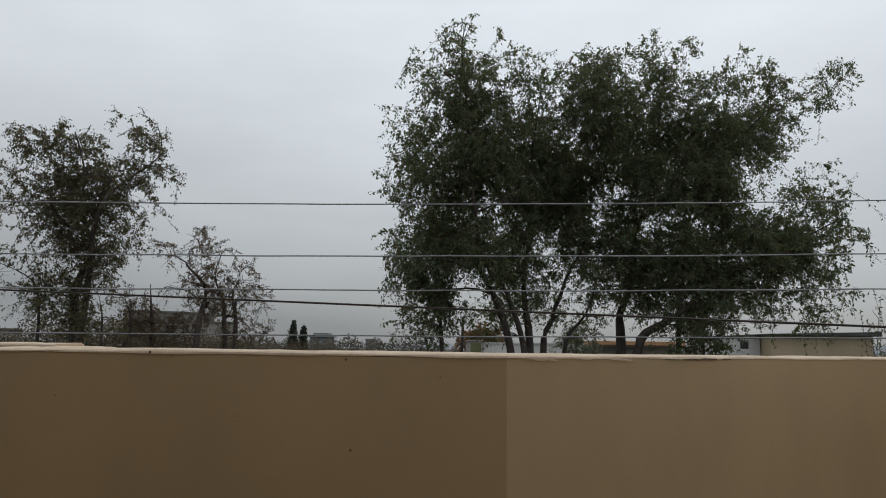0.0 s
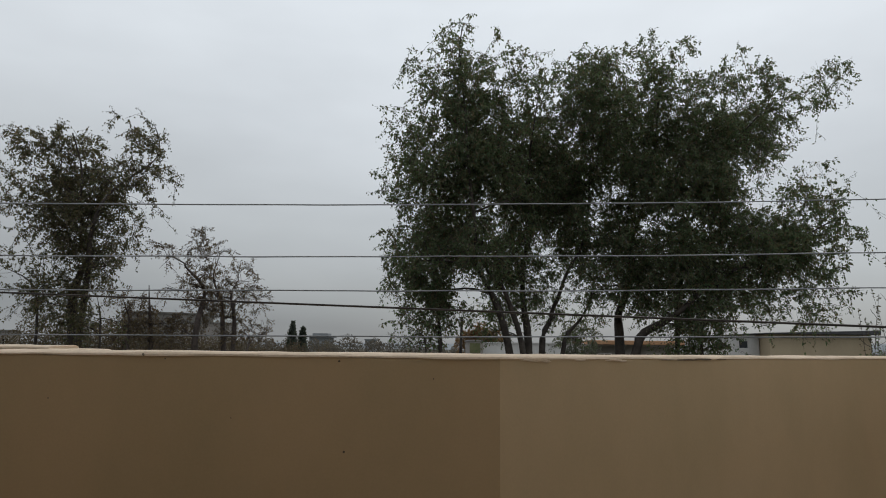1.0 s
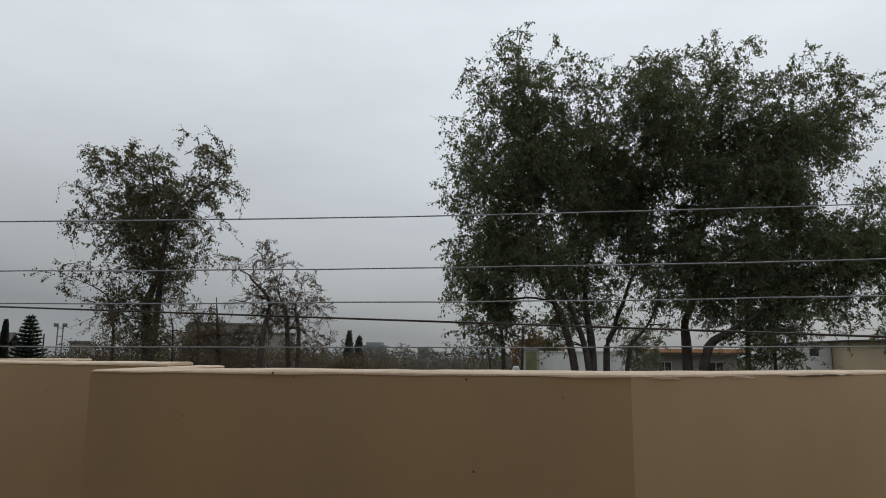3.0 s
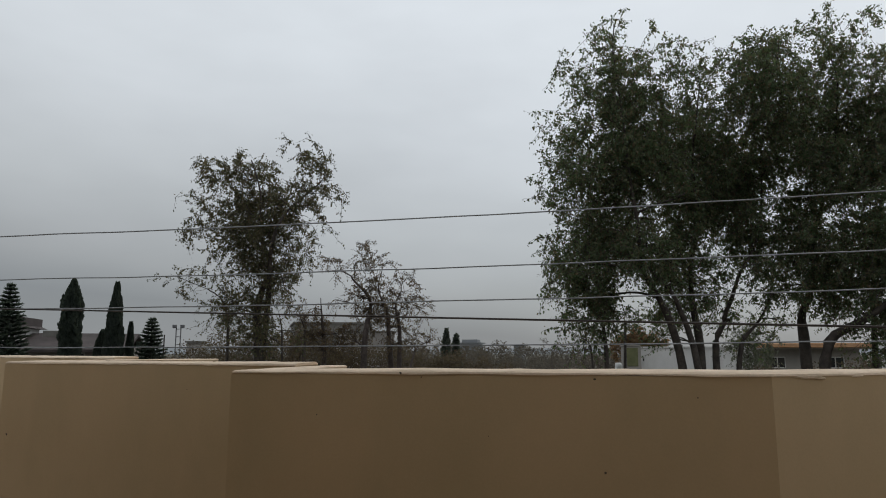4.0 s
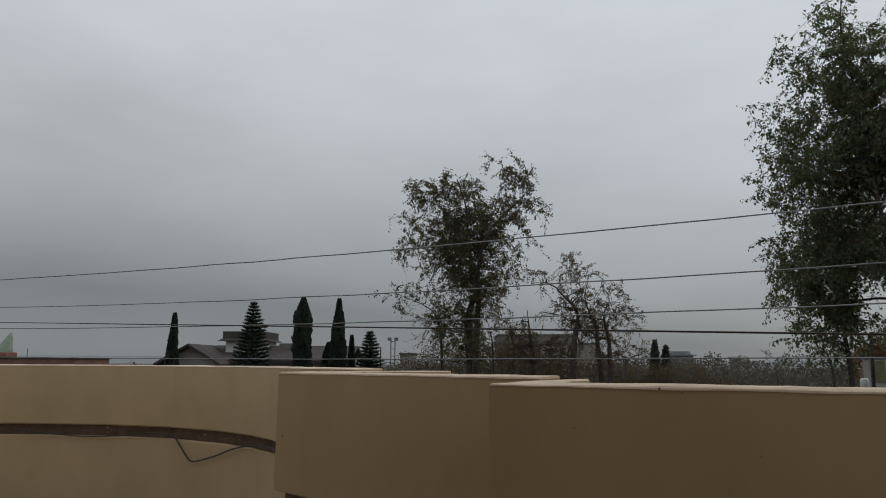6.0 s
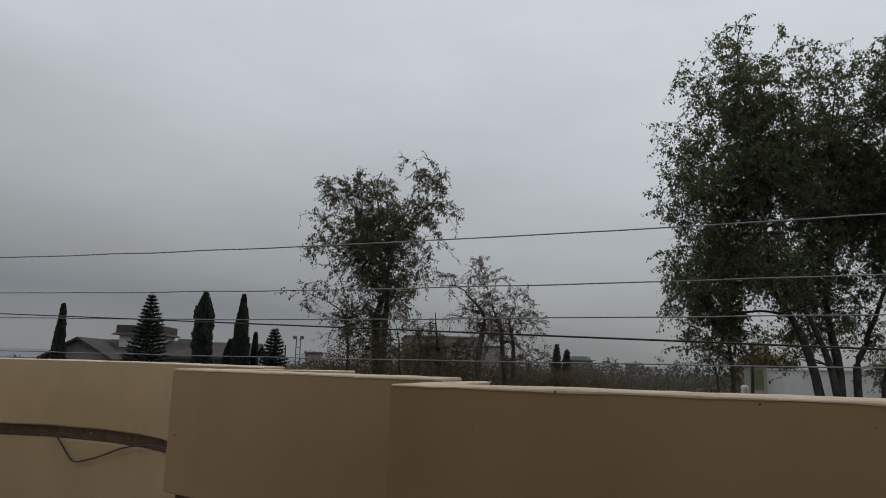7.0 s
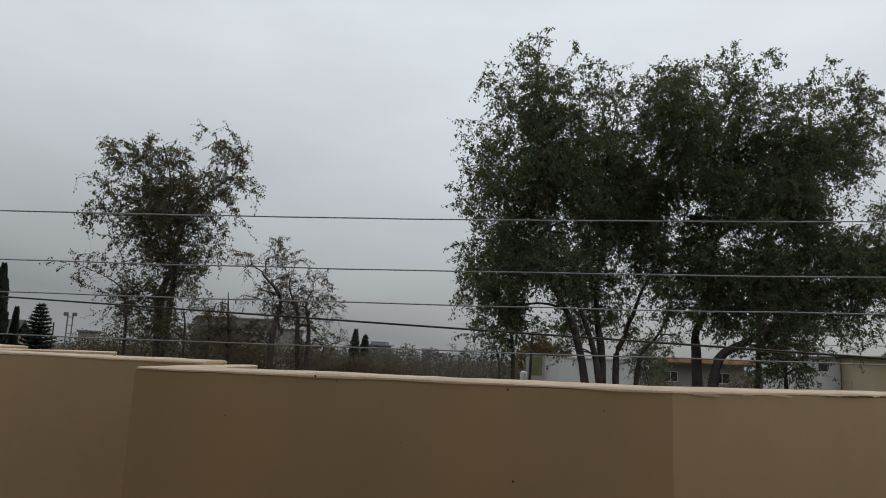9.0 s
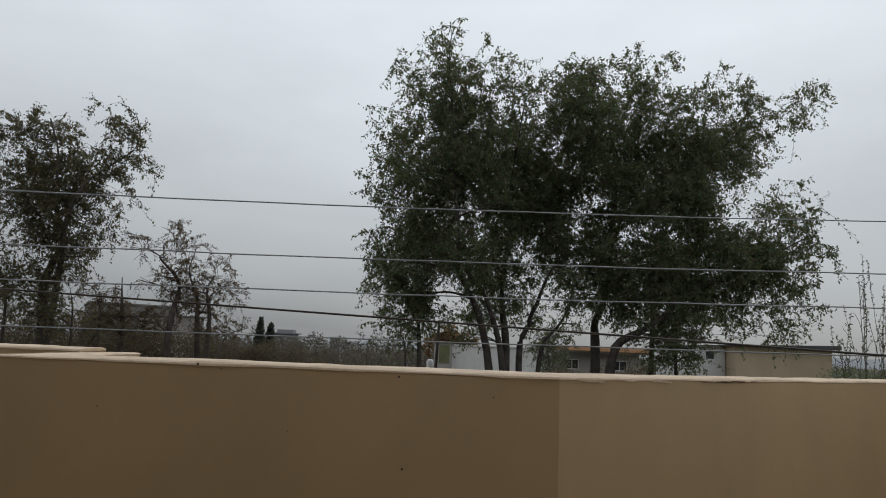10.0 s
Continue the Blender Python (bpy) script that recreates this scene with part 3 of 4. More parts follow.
broadleaf("slender_tree", "slender tree with thinning olive crown", 14, 19,
          [(-9.8, 0.22, -9.81, 2.27, -9.86, 3.3, -9.74, 4.33, -9.66, 5.56, -9.87, 7.2), (-9.61, 0.14, -9.53, 2.77, -9.36, 4.14, -8.8, 5.5, -8.24, 6.86, -7.96, 7.63), (-10.77, 0.08, -10.78, 2.45, -11.4, 3.34, -12.35, 3.83),
           (-8.78, 0.08, -8.87, 2.26, -8.97, 2.76)],
          [(-8.8, 7.6, 0.27, 0.4), (-8.0, 7.4, 0.29, 0.45), (-8.3, 7.0, 0.56, 0.5), (-8.1, 6.3, 0.62, 0.5), (-8.9, 6.0, 0.71, 0.6), (-11.5, 7.2, 0.52, 0.4), (-10.9, 6.9, 0.77, 0.65),
           (-9.9, 6.8, 0.78, 0.65), (-9.9, 7.2, 0.43, 0.4), (-11.8, 5.9, 0.63, 0.45), (-12.1, 5.4, 0.42, 0.35), (-10.7, 5.8, 0.96, 0.75), (-9.6, 5.7, 1.05, 1), (-8.2, 5.5, 0.44, 0.4),
           (-9.7, 4.7, 0.99, 1), (-10.6, 4.7, 0.69, 0.6), (-8.6, 4.7, 0.66, 0.6), (-9.8, 3.6, 0.91, 0.75), (-8.7, 3.6, 0.73, 0.5), (-10.0, 2.6, 0.95, 0.6), (-11.4, 3.5, 0.71, 0.3),
           (-12.3, 3.8, 0.46, 0.25), (-11.0, 2.8, 0.64, 0.35), (-9.3, 2.1, 0.83, 0.6)],
          LEAF_MID, full=330, leaf_size=0.075, sprig=0.8, spread=0.6, fine=5, group="street trees")
broadleaf("pollarded_tree", "pollarded half-bare tree with a few brown leaves", 15, 22,
          [(-7.28, 0.17, -7.33, 2.14, -7.39, 3.26, -7.84, 4.03, -8.24, 4.43), (-6.7, 0.16, -6.79, 2.14, -6.87, 3.24, -7.14, 4.38), (-6.23, 0.14, -6.26, 2.31, -6.35, 3.23, -6.38, 3.6),
           (-6.61, 0.1, -5.86, 1.68, -5.21, 2.03)],
          [(-8.5, 4.3, 0.45, 0.3), (-7.7, 4.9, 0.44, 0.3), (-7.2, 4.4, 0.49, 0.35), (-7.0, 3.6, 0.67, 0.4), (-7.9, 3.5, 0.63, 0.35), (-6.2, 3.6, 0.56, 0.3), (-7.4, 2.7, 0.87, 0.5),
           (-6.4, 2.5, 0.75, 0.45), (-5.8, 3.0, 0.46, 0.3), (-5.4, 1.9, 0.5, 0.3)],
          LEAF_DRY, BARK_GREY, full=620, leaf_size=0.062, sprig=0.75, spread=0.4, twig_r=1.5, fine=7, group="street trees")
broadleaf("pollarded_tree", "dead snag with a bare upright stub", 16, 22,
          [(-8.86, 0.15, -8.88, 2.16, -8.96, 2.73, -9.04, 3.4), (-9.59, 0.13, -9.54, 2.16, -9.69, 2.94)],
          [(-9.7, 3.0, 0.42, 0.3), (-9.4, 2.5, 0.58, 0.45), (-8.6, 2.2, 0.64, 0.45), (-9.8, 2.0, 0.73, 0.5), (-8.2, 1.8, 0.69, 0.5)],
          LEAF_DRY, BARK_GREY, full=620, leaf_size=0.062, sprig=0.75, spread=0.3, twig_r=1.3, fine=7, group="street trees")

# ---------------------------------------------------------------- buildings and trees on the far side, to the west
WEST = 26.7


def west(depth):
    """A point that many metres out along the western outlook; local x runs to the right of it."""
    return (-0.577 - 0.449 * depth, 0.343 + 0.893 * depth, 0)


def window(parent, x0, x1, y, z0, z1, bars=1):
    """A pane set back in its opening, with a frame and a middle bar."""
    w = part("window", box(x0, x1, y + 0.10, y + 0.13, z0, z1), GLASS, parent)
    f = 0.06
    bm = holed(x0, x1, z0, z1, y + 0.04, y + 0.09, [(x0 + f, x1 - f, z0 + f, z1 - f)])
    part("frame", bm, WHITEWASH, w)
    for i in range(bars):
        xc = x0 + (x1 - x0) * (i + 1) / (bars + 1)
        part("bar", box(xc - 0.03, xc + 0.03, y + 0.04, y + 0.09, z0 + f, z1 - f), WHITEWASH, w)
    return w


def block(parent, x0, x1, y0, y1, z1, mat, holes=(), z0=None, bars=1):
    """Four walls with window openings in the front one."""
    z0 = GROUND_Z if z0 is None else z0
    part("wall", holed(x0, x1, z0, z1, y0, y0 + 0.25, list(holes)), mat, parent)
    part("wall", box(x0, x1, y1 - 0.25, y1, z0, z1), mat, parent)
    part("wall", box(x0, x0 + 0.25, y0 + 0.25, y1 - 0.25, z0, z1), mat, parent)
    part("wall", box(x1 - 0.25, x1, y0 + 0.25, y1 - 0.25, z0, z1), mat, parent)
    for h in holes:
        window(parent, h[0], h[1], y0, h[2], h[3], bars)


def gable_roof(x0, x1, y0, y1, z0, zr, axis, over=0.5, thick=0.18):
    """A pitched roof shell; the ridge runs along the axis."""
    bm = bmesh.new()
    if axis == "x":
        ym = (y0 + y1) / 2
        prof = [(y0 - over, z0 - over * (zr - z0) / (ym - y0)), (ym, zr), (y1 + over, z0 - over * (zr - z0) / (ym - y0))]
        ends = (x0 - over, x1 + over)
        at = lambda e, p: (e, p[0], p[1])
    else:
        xm = (x0 + x1) / 2
        prof = [(x0 - over, z0 - over * (zr - z0) / (xm - x0)), (xm, zr), (x1 + over, z0 - over * (zr - z0) / (xm - x0))]
        ends = (y0 - over, y1 + over)
        at = lambda e, p: (p[0], e, p[1])
    ring = prof + [(a, z - thick) for a, z in prof[::-1]]
    r0 = [bm.verts.new(at(ends[0], p)) for p in ring]
    r1 = [bm.verts.new(at(ends[1], p)) for p in ring]
    for i in range(6):
        j = (i + 1) % 6
        bm.faces.new((r0[i], r0[j], r1[j], r1[i]))
    for r in (r0, r1):
        bm.faces.new((r[0], r[1], r[4], r[5]))
        bm.faces.new((r[1], r[2], r[3], r[4]))
    return bm


villa = tagged(empty("villa", west(50), WEST), "two-storey villa with brown pitched roofs behind cypresses", "house")
block(villa, -19.0, -8.6, 0, 7, 2.0, CREAM, [(-16.2, -14.6, 0.4, 1.6), (-12.6, -11.0, 0.4, 1.6)])
part("roof", gable_roof(-19.0, -8.8, 0, 7, 1.95, 2.95, "x"), ROOF, villa)
block(villa, -21.0, -17.4, -2.4, 1.2, 1.75, CREAM, [(-20.2, -19.4, 0.3, 1.3)])
bm = bmesh.new()
gv = [bm.verts.new(p) for p in ((-21.0, -2.4, 1.75), (-17.4, -2.4, 1.75), (-19.2, -2.4, 2.75), (-21.0, -2.2, 1.75), (-17.4, -2.2, 1.75), (-19.2, -2.2, 2.75))]
for f in ((0, 1, 2), (5, 4, 3), (0, 3, 4, 1), (1, 4, 5, 2), (2, 5, 3, 0)):
    bm.faces.new([gv[i] for i in f])
part("gable", bm, CREAM, villa)
part("roof", gable_roof(-21.0, -17.4, -2.4, 2.4, 1.85, 2.9, "y", 0.55), ROOF, villa)
block(villa, -18.1, -15.2, 1.5, 5.0, 3.3, WHITEWASH, [(-17.2, -16.5, 2.7, 3.15), (-16.2, -15.6, 2.7, 3.15)], z0=2.0)
bm = bmesh.new()
lo = [(-18.6, 1.0, 3.24), (-14.8, 1.0, 3.24), (-14.8, 5.5, 3.24), (-18.6, 5.5, 3.24)]
hi = [(-18.3, 1.3, 3.42), (-15.1, 1.3, 3.42), (-15.1, 5.2, 3.42), (-18.3, 5.2, 3.42)]
top = [(x, y, 3.95) for x, y, z in hi]
loops = [[bm.verts.new(p) for p in r] for r in (lo, hi, top)]
for a, b in zip(loops, loops[1:]):
    for i in range(4):
        bm.faces.new((a[i], a[(i + 1) % 4], b[(i + 1) % 4], b[i]))
bm.faces.new(loops[0][::-1])
bm.faces.new(loops[-1])
part("upper_roof", bm, ROOF, villa, "dark flared flat roof")
part("roof_wall", box(-14.3, -12.2, 2.6, 2.9, 2.6, 3.1), CONCRETE, villa, "grey roof terrace wall")


def cypress(depth, x, top, half, seed, label, taper=4.0):
    rng = random.Random(seed)
    root = tagged(empty("cypress", west(depth), WEST), label, "tree", "cypresses")
    V, F = [], []
    tube(V, F, [Vector((x, 0, GROUND_Z - 0.1)), Vector((x, 0, 0.5)), Vector((x, 0, top - 0.5))], [0.2, 0.14, 0.03], 7)
    link_mesh("trunk", V, F, BARK, root)
    V, F = [], []
    foot = GROUND_Z + 0.6
    for _ in range(13000):
        s = rng.random() ** 0.85
        z = foot + s * (top - foot)
        w = rng.uniform(0, 2 * math.pi)
        lump = 1 + 0.36 * noise.noise(Vector((math.cos(w) * 1.2 + seed, math.sin(w) * 1.2, z * 0.8))) + 0.26 * noise.noise(Vector((math.cos(w) * 2.2 + seed, math.sin(w) * 2.2, z * 2.3)))
        r = half * min(1.0, 0.75 + 0.6 * s) * min(1.0, ((1 - s) * taper) ** 0.7) * lump * rng.uniform(0.1, 1.0) ** 0.5
        p = Vector((x + r * math.cos(w), r * math.sin(w), z))
        d = Vector((math.cos(w) * 0.35, math.sin(w) * 0.35, 1)).normalized()
        sd = d.cross(Vector((rng.gauss(0, 1), rng.gauss(0, 1), 0.2))).normalized()
        g = rng.uniform(0.16, 0.32)
        i = len(V)
        V.extend((p, p + d * g * 0.5 + sd * g * 0.3, p + d * g, p + d * g * 0.5 - sd * g * 0.3))
        F.append((i, i + 1, i + 2, i + 3))
    tagged(link_mesh("crown", V, F, CYPRESS, root), kind="stuff")


cypress(44, -10.5, 5.65, 0.50, 21, "thick dark columnar cypress", 6.5)
cypress(44, -8.15, 5.55, 0.46, 22, "dark pointed columnar cypress", 2.6)
cypress(45, -8.95, 2.75, 0.55, 24, "low dark bushy cypress between the taller ones", 2.6)
cypress(44.5, -7.35, 3.2, 0.24, 25, "thin ragged cypress sapling", 1.8)
cypress(46, -19.8, 4.75, 0.38, 23, "slim dark cypress beside the gabled roof", 2.2)


def tier_pine(depth, x, top, half, foot, tiers, seed, label):
    """A pine with level tiers of branches; each branch carries short needles."""
    rng = random.Random(seed)
    root = tagged(empty("tiered_pine", west(depth), WEST), label, "tree", "tiered pines")
    V, F, N, G = [], [], [], []
    tube(V, F, [Vector((x, 0, GROUND_Z - 0.1)), Vector((x, 0, (top + foot) / 2)), Vector((x, 0, top))], [0.17, 0.09, 0.015], 7)
    link_mesh("trunk", V, F, BARK, root)
    V, F = [], []
    for k in range(tiers):
        s = k / (tiers - 1)
        z = foot + (top - foot) * s ** 0.9
        r = half * (1 - s) ** 0.8 + 0.06
        for b in range(9):
            w = 2 * math.pi * (b + rng.random() * 0.6) / 9
            d = Vector((math.cos(w), math.sin(w), 0))
            rr = r * rng.uniform(0.82, 1.1)
            path = [Vector((x, 0, z)) + d * rr * q + Vector((0, 0, 0.22 * rr * q * q)) for q in (0, 0.35, 0.7, 1.0)]
            tube(V, F, path, [0.022, 0.018, 0.013, 0.006], 4)
            for j in range(int(110 * rr) + 14):
                q = rng.random()
                p = Vector((x, 0, z)) + d * rr * q + Vector((0, 0, 0.22 * rr * q * q))
                e = (d * 0.7 + Vector((rng.gauss(0, 0.5), rng.gauss(0, 0.5), rng.gauss(0.12, 0.16)))).normalized()
                sd = e.cross(Vector((rng.gauss(0, 1), rng.gauss(0, 1), rng.gauss(0, 1)))).normalized()
                i = len(N)
                N.extend((p - sd * 0.045, p + sd * 0.045, p + e * 0.25))
                G.append((i, i + 1, i + 2))
    tagged(link_mesh("branch", V, F, BARK, root), kind="stuff")
    tagged(link_mesh("foliage", N, G, PINE, root), kind="stuff")


tier_pine(44, -13.75, 5.4, 1.3, 0.4, 21, 31, "dark tiered pine in front of the villa")
tier_pine(44, -6.1, 3.55, 1.2, -0.6, 19, 32, "small dark tiered pine")

# poles that carry the overhead wires
for px, top in ((-36.0, 5.6), (26.0, 6.2)):
    up = tagged(empty("utility_pole", (px, 12 - 0.06 * px, 0)), "grey concrete utility pole carrying the wires", "pole", "utility poles")
    V, F = [], []
    tube(V, F, [Vector((0, 0, GROUND_Z)), Vector((0, 0, 1)), Vector((0, 0, top))], [0.17, 0.14, 0.10], 10)
    link_mesh("shaft", V, F, CONCRETE, up, smooth=True)
    part("bracket", box(-0.05, 0.05, -5.2, 4.6, top - 0.25, top - 0.15), STEEL, up)

# light mast, posts and the small things on the roofs to the west
mast = tagged(empty("light_mast", west(44), WEST), "lattice light mast with two floodlights", "mast")
for dx in (-0.13, 0.13):
    part("leg", box(-4.6 + dx - 0.03, -4.6 + dx + 0.03, -0.03, 0.03, GROUND_Z, 3.2), STEEL, mast)
for i in range(14):
    z = GROUND_Z + 0.4 + i * 0.46
    part("rung", box(-4.73, -4.47, -0.02, 0.02, z, z + 0.04), STEEL, mast)
for dx in (-0.22, 0.22):
    part("floodlight", box(-4.6 + dx - 0.12, -4.6 + dx + 0.12, -0.2, 0.02, 3.06, 3.26, 0.03), STEEL, mast)
post = tagged(empty("post", west(44), WEST), "thin dark wooden post", "post")
V, F = [], []
tube(V, F, [Vector((-5.38, 0, GROUND_Z)), Vector((-5.36, 0, 0)), Vector((-5.38, 0, 2.65))], [0.06, 0.05, 0.035], 7)
link_mesh("pole", V, F, BARK, post)
hut = tagged(empty("roof_hut", west(48), WEST), "small pale flat-roofed building", "house")
block(hut, -4.5, -3.5, 0, 3, 2.25, CREAM, [(-4.2, -3.8, 1.5, 1.9)])
part("roof", box(-4.6, -3.4, -0.1, 3.1, 2.25, 2.36), CONCRETE, hut)
shed = tagged(empty("brick_house", west(50), WEST), "low dull red brick house with a flat roof", "house")
block(shed, -38.5, -28.8, 0, 5, 1.82, BRICK, [(-31.5, -30.3, 0.2, 1.3)])
part("roof", box(-38.6, -28.7, -0.1, 5.1, 1.82, 1.92), SLATE, shed)
part("antenna", box(-33.1, -33.06, 1, 1.04, 1.92, 2.6), STEEL, shed)
V, F = [], []
for i in range(9):
    for k in range(14):
        w = 2 * math.pi * k / 14
        s = i / 8
        r = (0.62 * (1 - s) ** 0.8 + 0.03) * (1 + 0.18 * noise.noise(Vector((k * 0.9, i * 0.4, 3))))
        V.append((-35.1 + 0.5 * s + r * math.cos(w), 1.2 + r * math.sin(w), 2.2 + 1.6 * s))
for i in range(8):
    for k in range(14):
        a, b = i * 14 + k, i * 14 + (k + 1) % 14
        F.append((a, b, b + 14, a + 14))
net = tagged(empty("covered_bundle", west(50), WEST), "bundle on the roof draped with green and red cloth", "bundle")
link_mesh("cloth", V, F, NET, net, smooth=True)
part("base", box(-35.9, -34.4, 0.5, 1.9, 1.92, 2.3, 0.08), RED, net, "faded red cloth")

grey = tagged(empty("concrete_house", west(54), WEST), "unfinished grey concrete house block behind bare trees", "house")
block(grey, 2.7, 8.7, 0, 8, 3.85, CONCRETE, [])
part("roof", box(2.6, 8.8, -0.1, 8.1, 3.85, 3.97), CONCRETE, grey)
block(grey, 5.9, 9.9, -3.2, -0.1, 3.1, CREAM, [])
part("roof", box(5.8, 10.0, -3.3, -0.1, 3.1, 3.2), CONCRETE, grey)

# ---------------------------------------------------------------- houses straight ahead and to the east
white = tagged(empty("white_house", (0, 54, 0)), "low dirty white house with an orange tiled edge", "house")
block(white, 3.55, 11.4, 0, 7, 1.95, WHITEWASH, [(3.62, 3.84, 0.93, 1.22)], bars=0)
part("roof", box(3.5, 11.4, -0.1, 7.1, 1.95, 2.05), WHITEWASH, white)
block(white, 2.4, 3.52, -0.6, 6, 2.1, CREAM, [])
part("roof", box(2.3, 3.48, -0.7, 6.1, 2.1, 2.2), CREAM, white)
part("door", box(2.5, 3.3, -0.66, -0.61, 0.6, 1.95, 0.01), OLIVE, white, "olive green painted door panel")
block(white, 11.4, 18.6, 0.5, 7, 1.83, CREAM, [(12.6, 13.7, 0.5, 1.3), (16.4, 17.6, 0.5, 1.3)])
part("roof", box(11.4, 18.9, -0.6, 7.4, 1.83, 1.95), CREAM, white)
part("tile_edge", box(11.9, 19.0, -0.9, 7.6, 1.95, 2.27, 0.05), ORANGE, white, "orange tiled roof edge")
tan = tagged(empty("tan_house", (0, 34, 0)), "tan flat-roofed house with a dark roof edge", "house")
block(tan, 16.3, 21.3, 0, 6, 2.40, TAN, [])
bm = box(16.05, 21.6, -0.35, 6.2, 2.39, 2.45, 0.02)
for v in bm.verts:
    v.co.z += 0.16 * (v.co.x - 16.05) / 5.55 * (v.co.z > 2.42)
part("roof", bm, SLATE, tan, "dark overhanging roof edge")
block(tan, 14.5, 16.25, 1.0, 6, 2.28, WHITEWASH, [(15.2, 15.75, 1.65, 2.12)], bars=0)
part("roof", box(14.4, 16.04, 0.9, 6.1, 2.28, 2.36), CONCRETE, tan)
# far buildings, the mist put into their pale colour
tower = tagged(empty("far_building", (-26, 150, 0)), "flat-topped building, painted pale for haze", "building")
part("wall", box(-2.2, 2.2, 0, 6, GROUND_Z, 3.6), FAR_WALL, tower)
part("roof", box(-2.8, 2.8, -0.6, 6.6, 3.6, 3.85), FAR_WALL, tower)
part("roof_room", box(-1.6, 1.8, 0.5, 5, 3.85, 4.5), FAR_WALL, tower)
tower = tagged(empty("far_building", (-17, 170, 0)), "distant block, painted pale for haze", "building")
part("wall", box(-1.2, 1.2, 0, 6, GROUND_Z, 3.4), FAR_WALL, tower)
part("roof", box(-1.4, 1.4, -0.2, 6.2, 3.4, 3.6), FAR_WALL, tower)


def far_cypress(x, y, top, half, seed):
    rng = random.Random(seed)
    root = tagged(empty("far_cypress", (x, y, 0)), "distant cypress, its dark green lightened for haze", "tree", "far cypresses")
    V, F = [], []
    tube(V, F, [Vector((0, 0, GROUND_Z - 0.1)), Vector((0, 0, top - 0.4))], [0.15, 0.03], 6)
    link_mesh("trunk", V, F, BARK, root)
    V, F = [], []
    for _ in range(2600):
        s = rng.random()
        w = rng.uniform(0, 2 * math.pi)
        r = half * (1 - s) ** 0.75 * rng.uniform(0.6, 1.0) * (1 + 0.25 * noise.noise(Vector((w, s * 6, seed))))
        leaf(V, F, rng, Vector((r * math.cos(w), r * math.sin(w), GROUND_Z + 0.3 + s * (top - GROUND_Z - 0.3))), 0.28, -1.5)
    tagged(link_mesh("crown", V, F, FAR_GREEN, root), kind="stuff")


far_cypress(-11.35, 54, 3.35, 0.95, 41)
far_cypress(-10.65, 54.6, 2.95, 0.95, 42)
broadleaf("autumn_tree", "rounded autumn tree with rust-brown leaves", 43, 63, [(3.9, 0.22, 3.9, 0.2, 3.9, 2.0, 3.9, 3.4)],
          [(3.9, 3.2, 1.0, 0.8), (2.9, 2.7, 0.9, 0.7), (4.9, 2.6, 1.0, 0.7), (5.8, 2.1, 0.8, 0.5), (3.8, 2.0, 1.2, 0.8), (2.2, 2.0, 0.8, 0.5)], LEAF_RUST, full=200, leaf_size=0.17, sprig=0.7, spread=0.5)
broadleaf("weeping_tree", "small soft grey-green weeping tree", 44, 32, [(6.4, 0.10, 6.4, 0.2, 6.5, 1.4, 6.5, 2.3)],
          [(6.4, 2.4, 0.55, 0.7), (6.0, 1.9, 0.6, 0.7), (7.0, 1.9, 0.6, 0.6), (6.5, 1.3, 0.8, 0.7)], SAGE, full=150, leaf_size=0.10, sprig=0.8, spread=0.3, droop=1.3, hang=2.5)
broadleaf("bare_shrub", "grey-brown bare winter shrub", 45, 60, [(-3.4, 0.10, -3.3, 0.4, -3.6, 2.0), (-2.4, 0.10, -2.3, 0.4, -2.0, 1.8)],
          [(-3.6, 1.9, 0.9, 0.3), (-2.2, 1.7, 0.9, 0.3), (-1.0, 1.4, 0.8, 0.35), (-4.6, 1.3, 0.8, 0.35)], HAZE_LEAF, BARK_GREY, full=150, leaf_size=0.09, spread=0.4)

pole = tagged(empty("leaning_pole", (0.82, 24, 0)), "thin dark leaning pole beside the trees", "pole")
V, F = [], []
tube(V, F, [Vector((-0.05, 0, GROUND_Z)), Vector((0, 0, 0.5)), Vector((0.08, 0, 2.6))], [0.06, 0.055, 0.045], 8)
link_mesh("shaft", V, F, BARK, pole, smooth=True)
tank = tagged(empty("water_tank", (0.72, 26, 0)), "small white plastic water tank on a stand", "tank")
V, F = [], []
rows_z = ((0.85, 0.11), (0.88, 0.13), (1.14, 0.13), (1.21, 0.11), (1.24, 0.06))
for z, r in rows_z:
    for k in range(14):
        V.append((r * math.cos(2 * math.pi * k / 14), r * math.sin(2 * math.pi * k / 14), z))
for i in range(len(rows_z) - 1):
    for k in range(14):
        a, b = i * 14 + k, i * 14 + (k + 1) % 14
        F.append((a, b, b + 14, a + 14))
F.append(tuple(range(4 * 14, 5 * 14)))
link_mesh("drum", V, F, TANK, tank, smooth=True)
part("stand", box(-0.25, 0.25, -0.25, 0.25, GROUND_Z, 0.85), CONCRETE, tank)

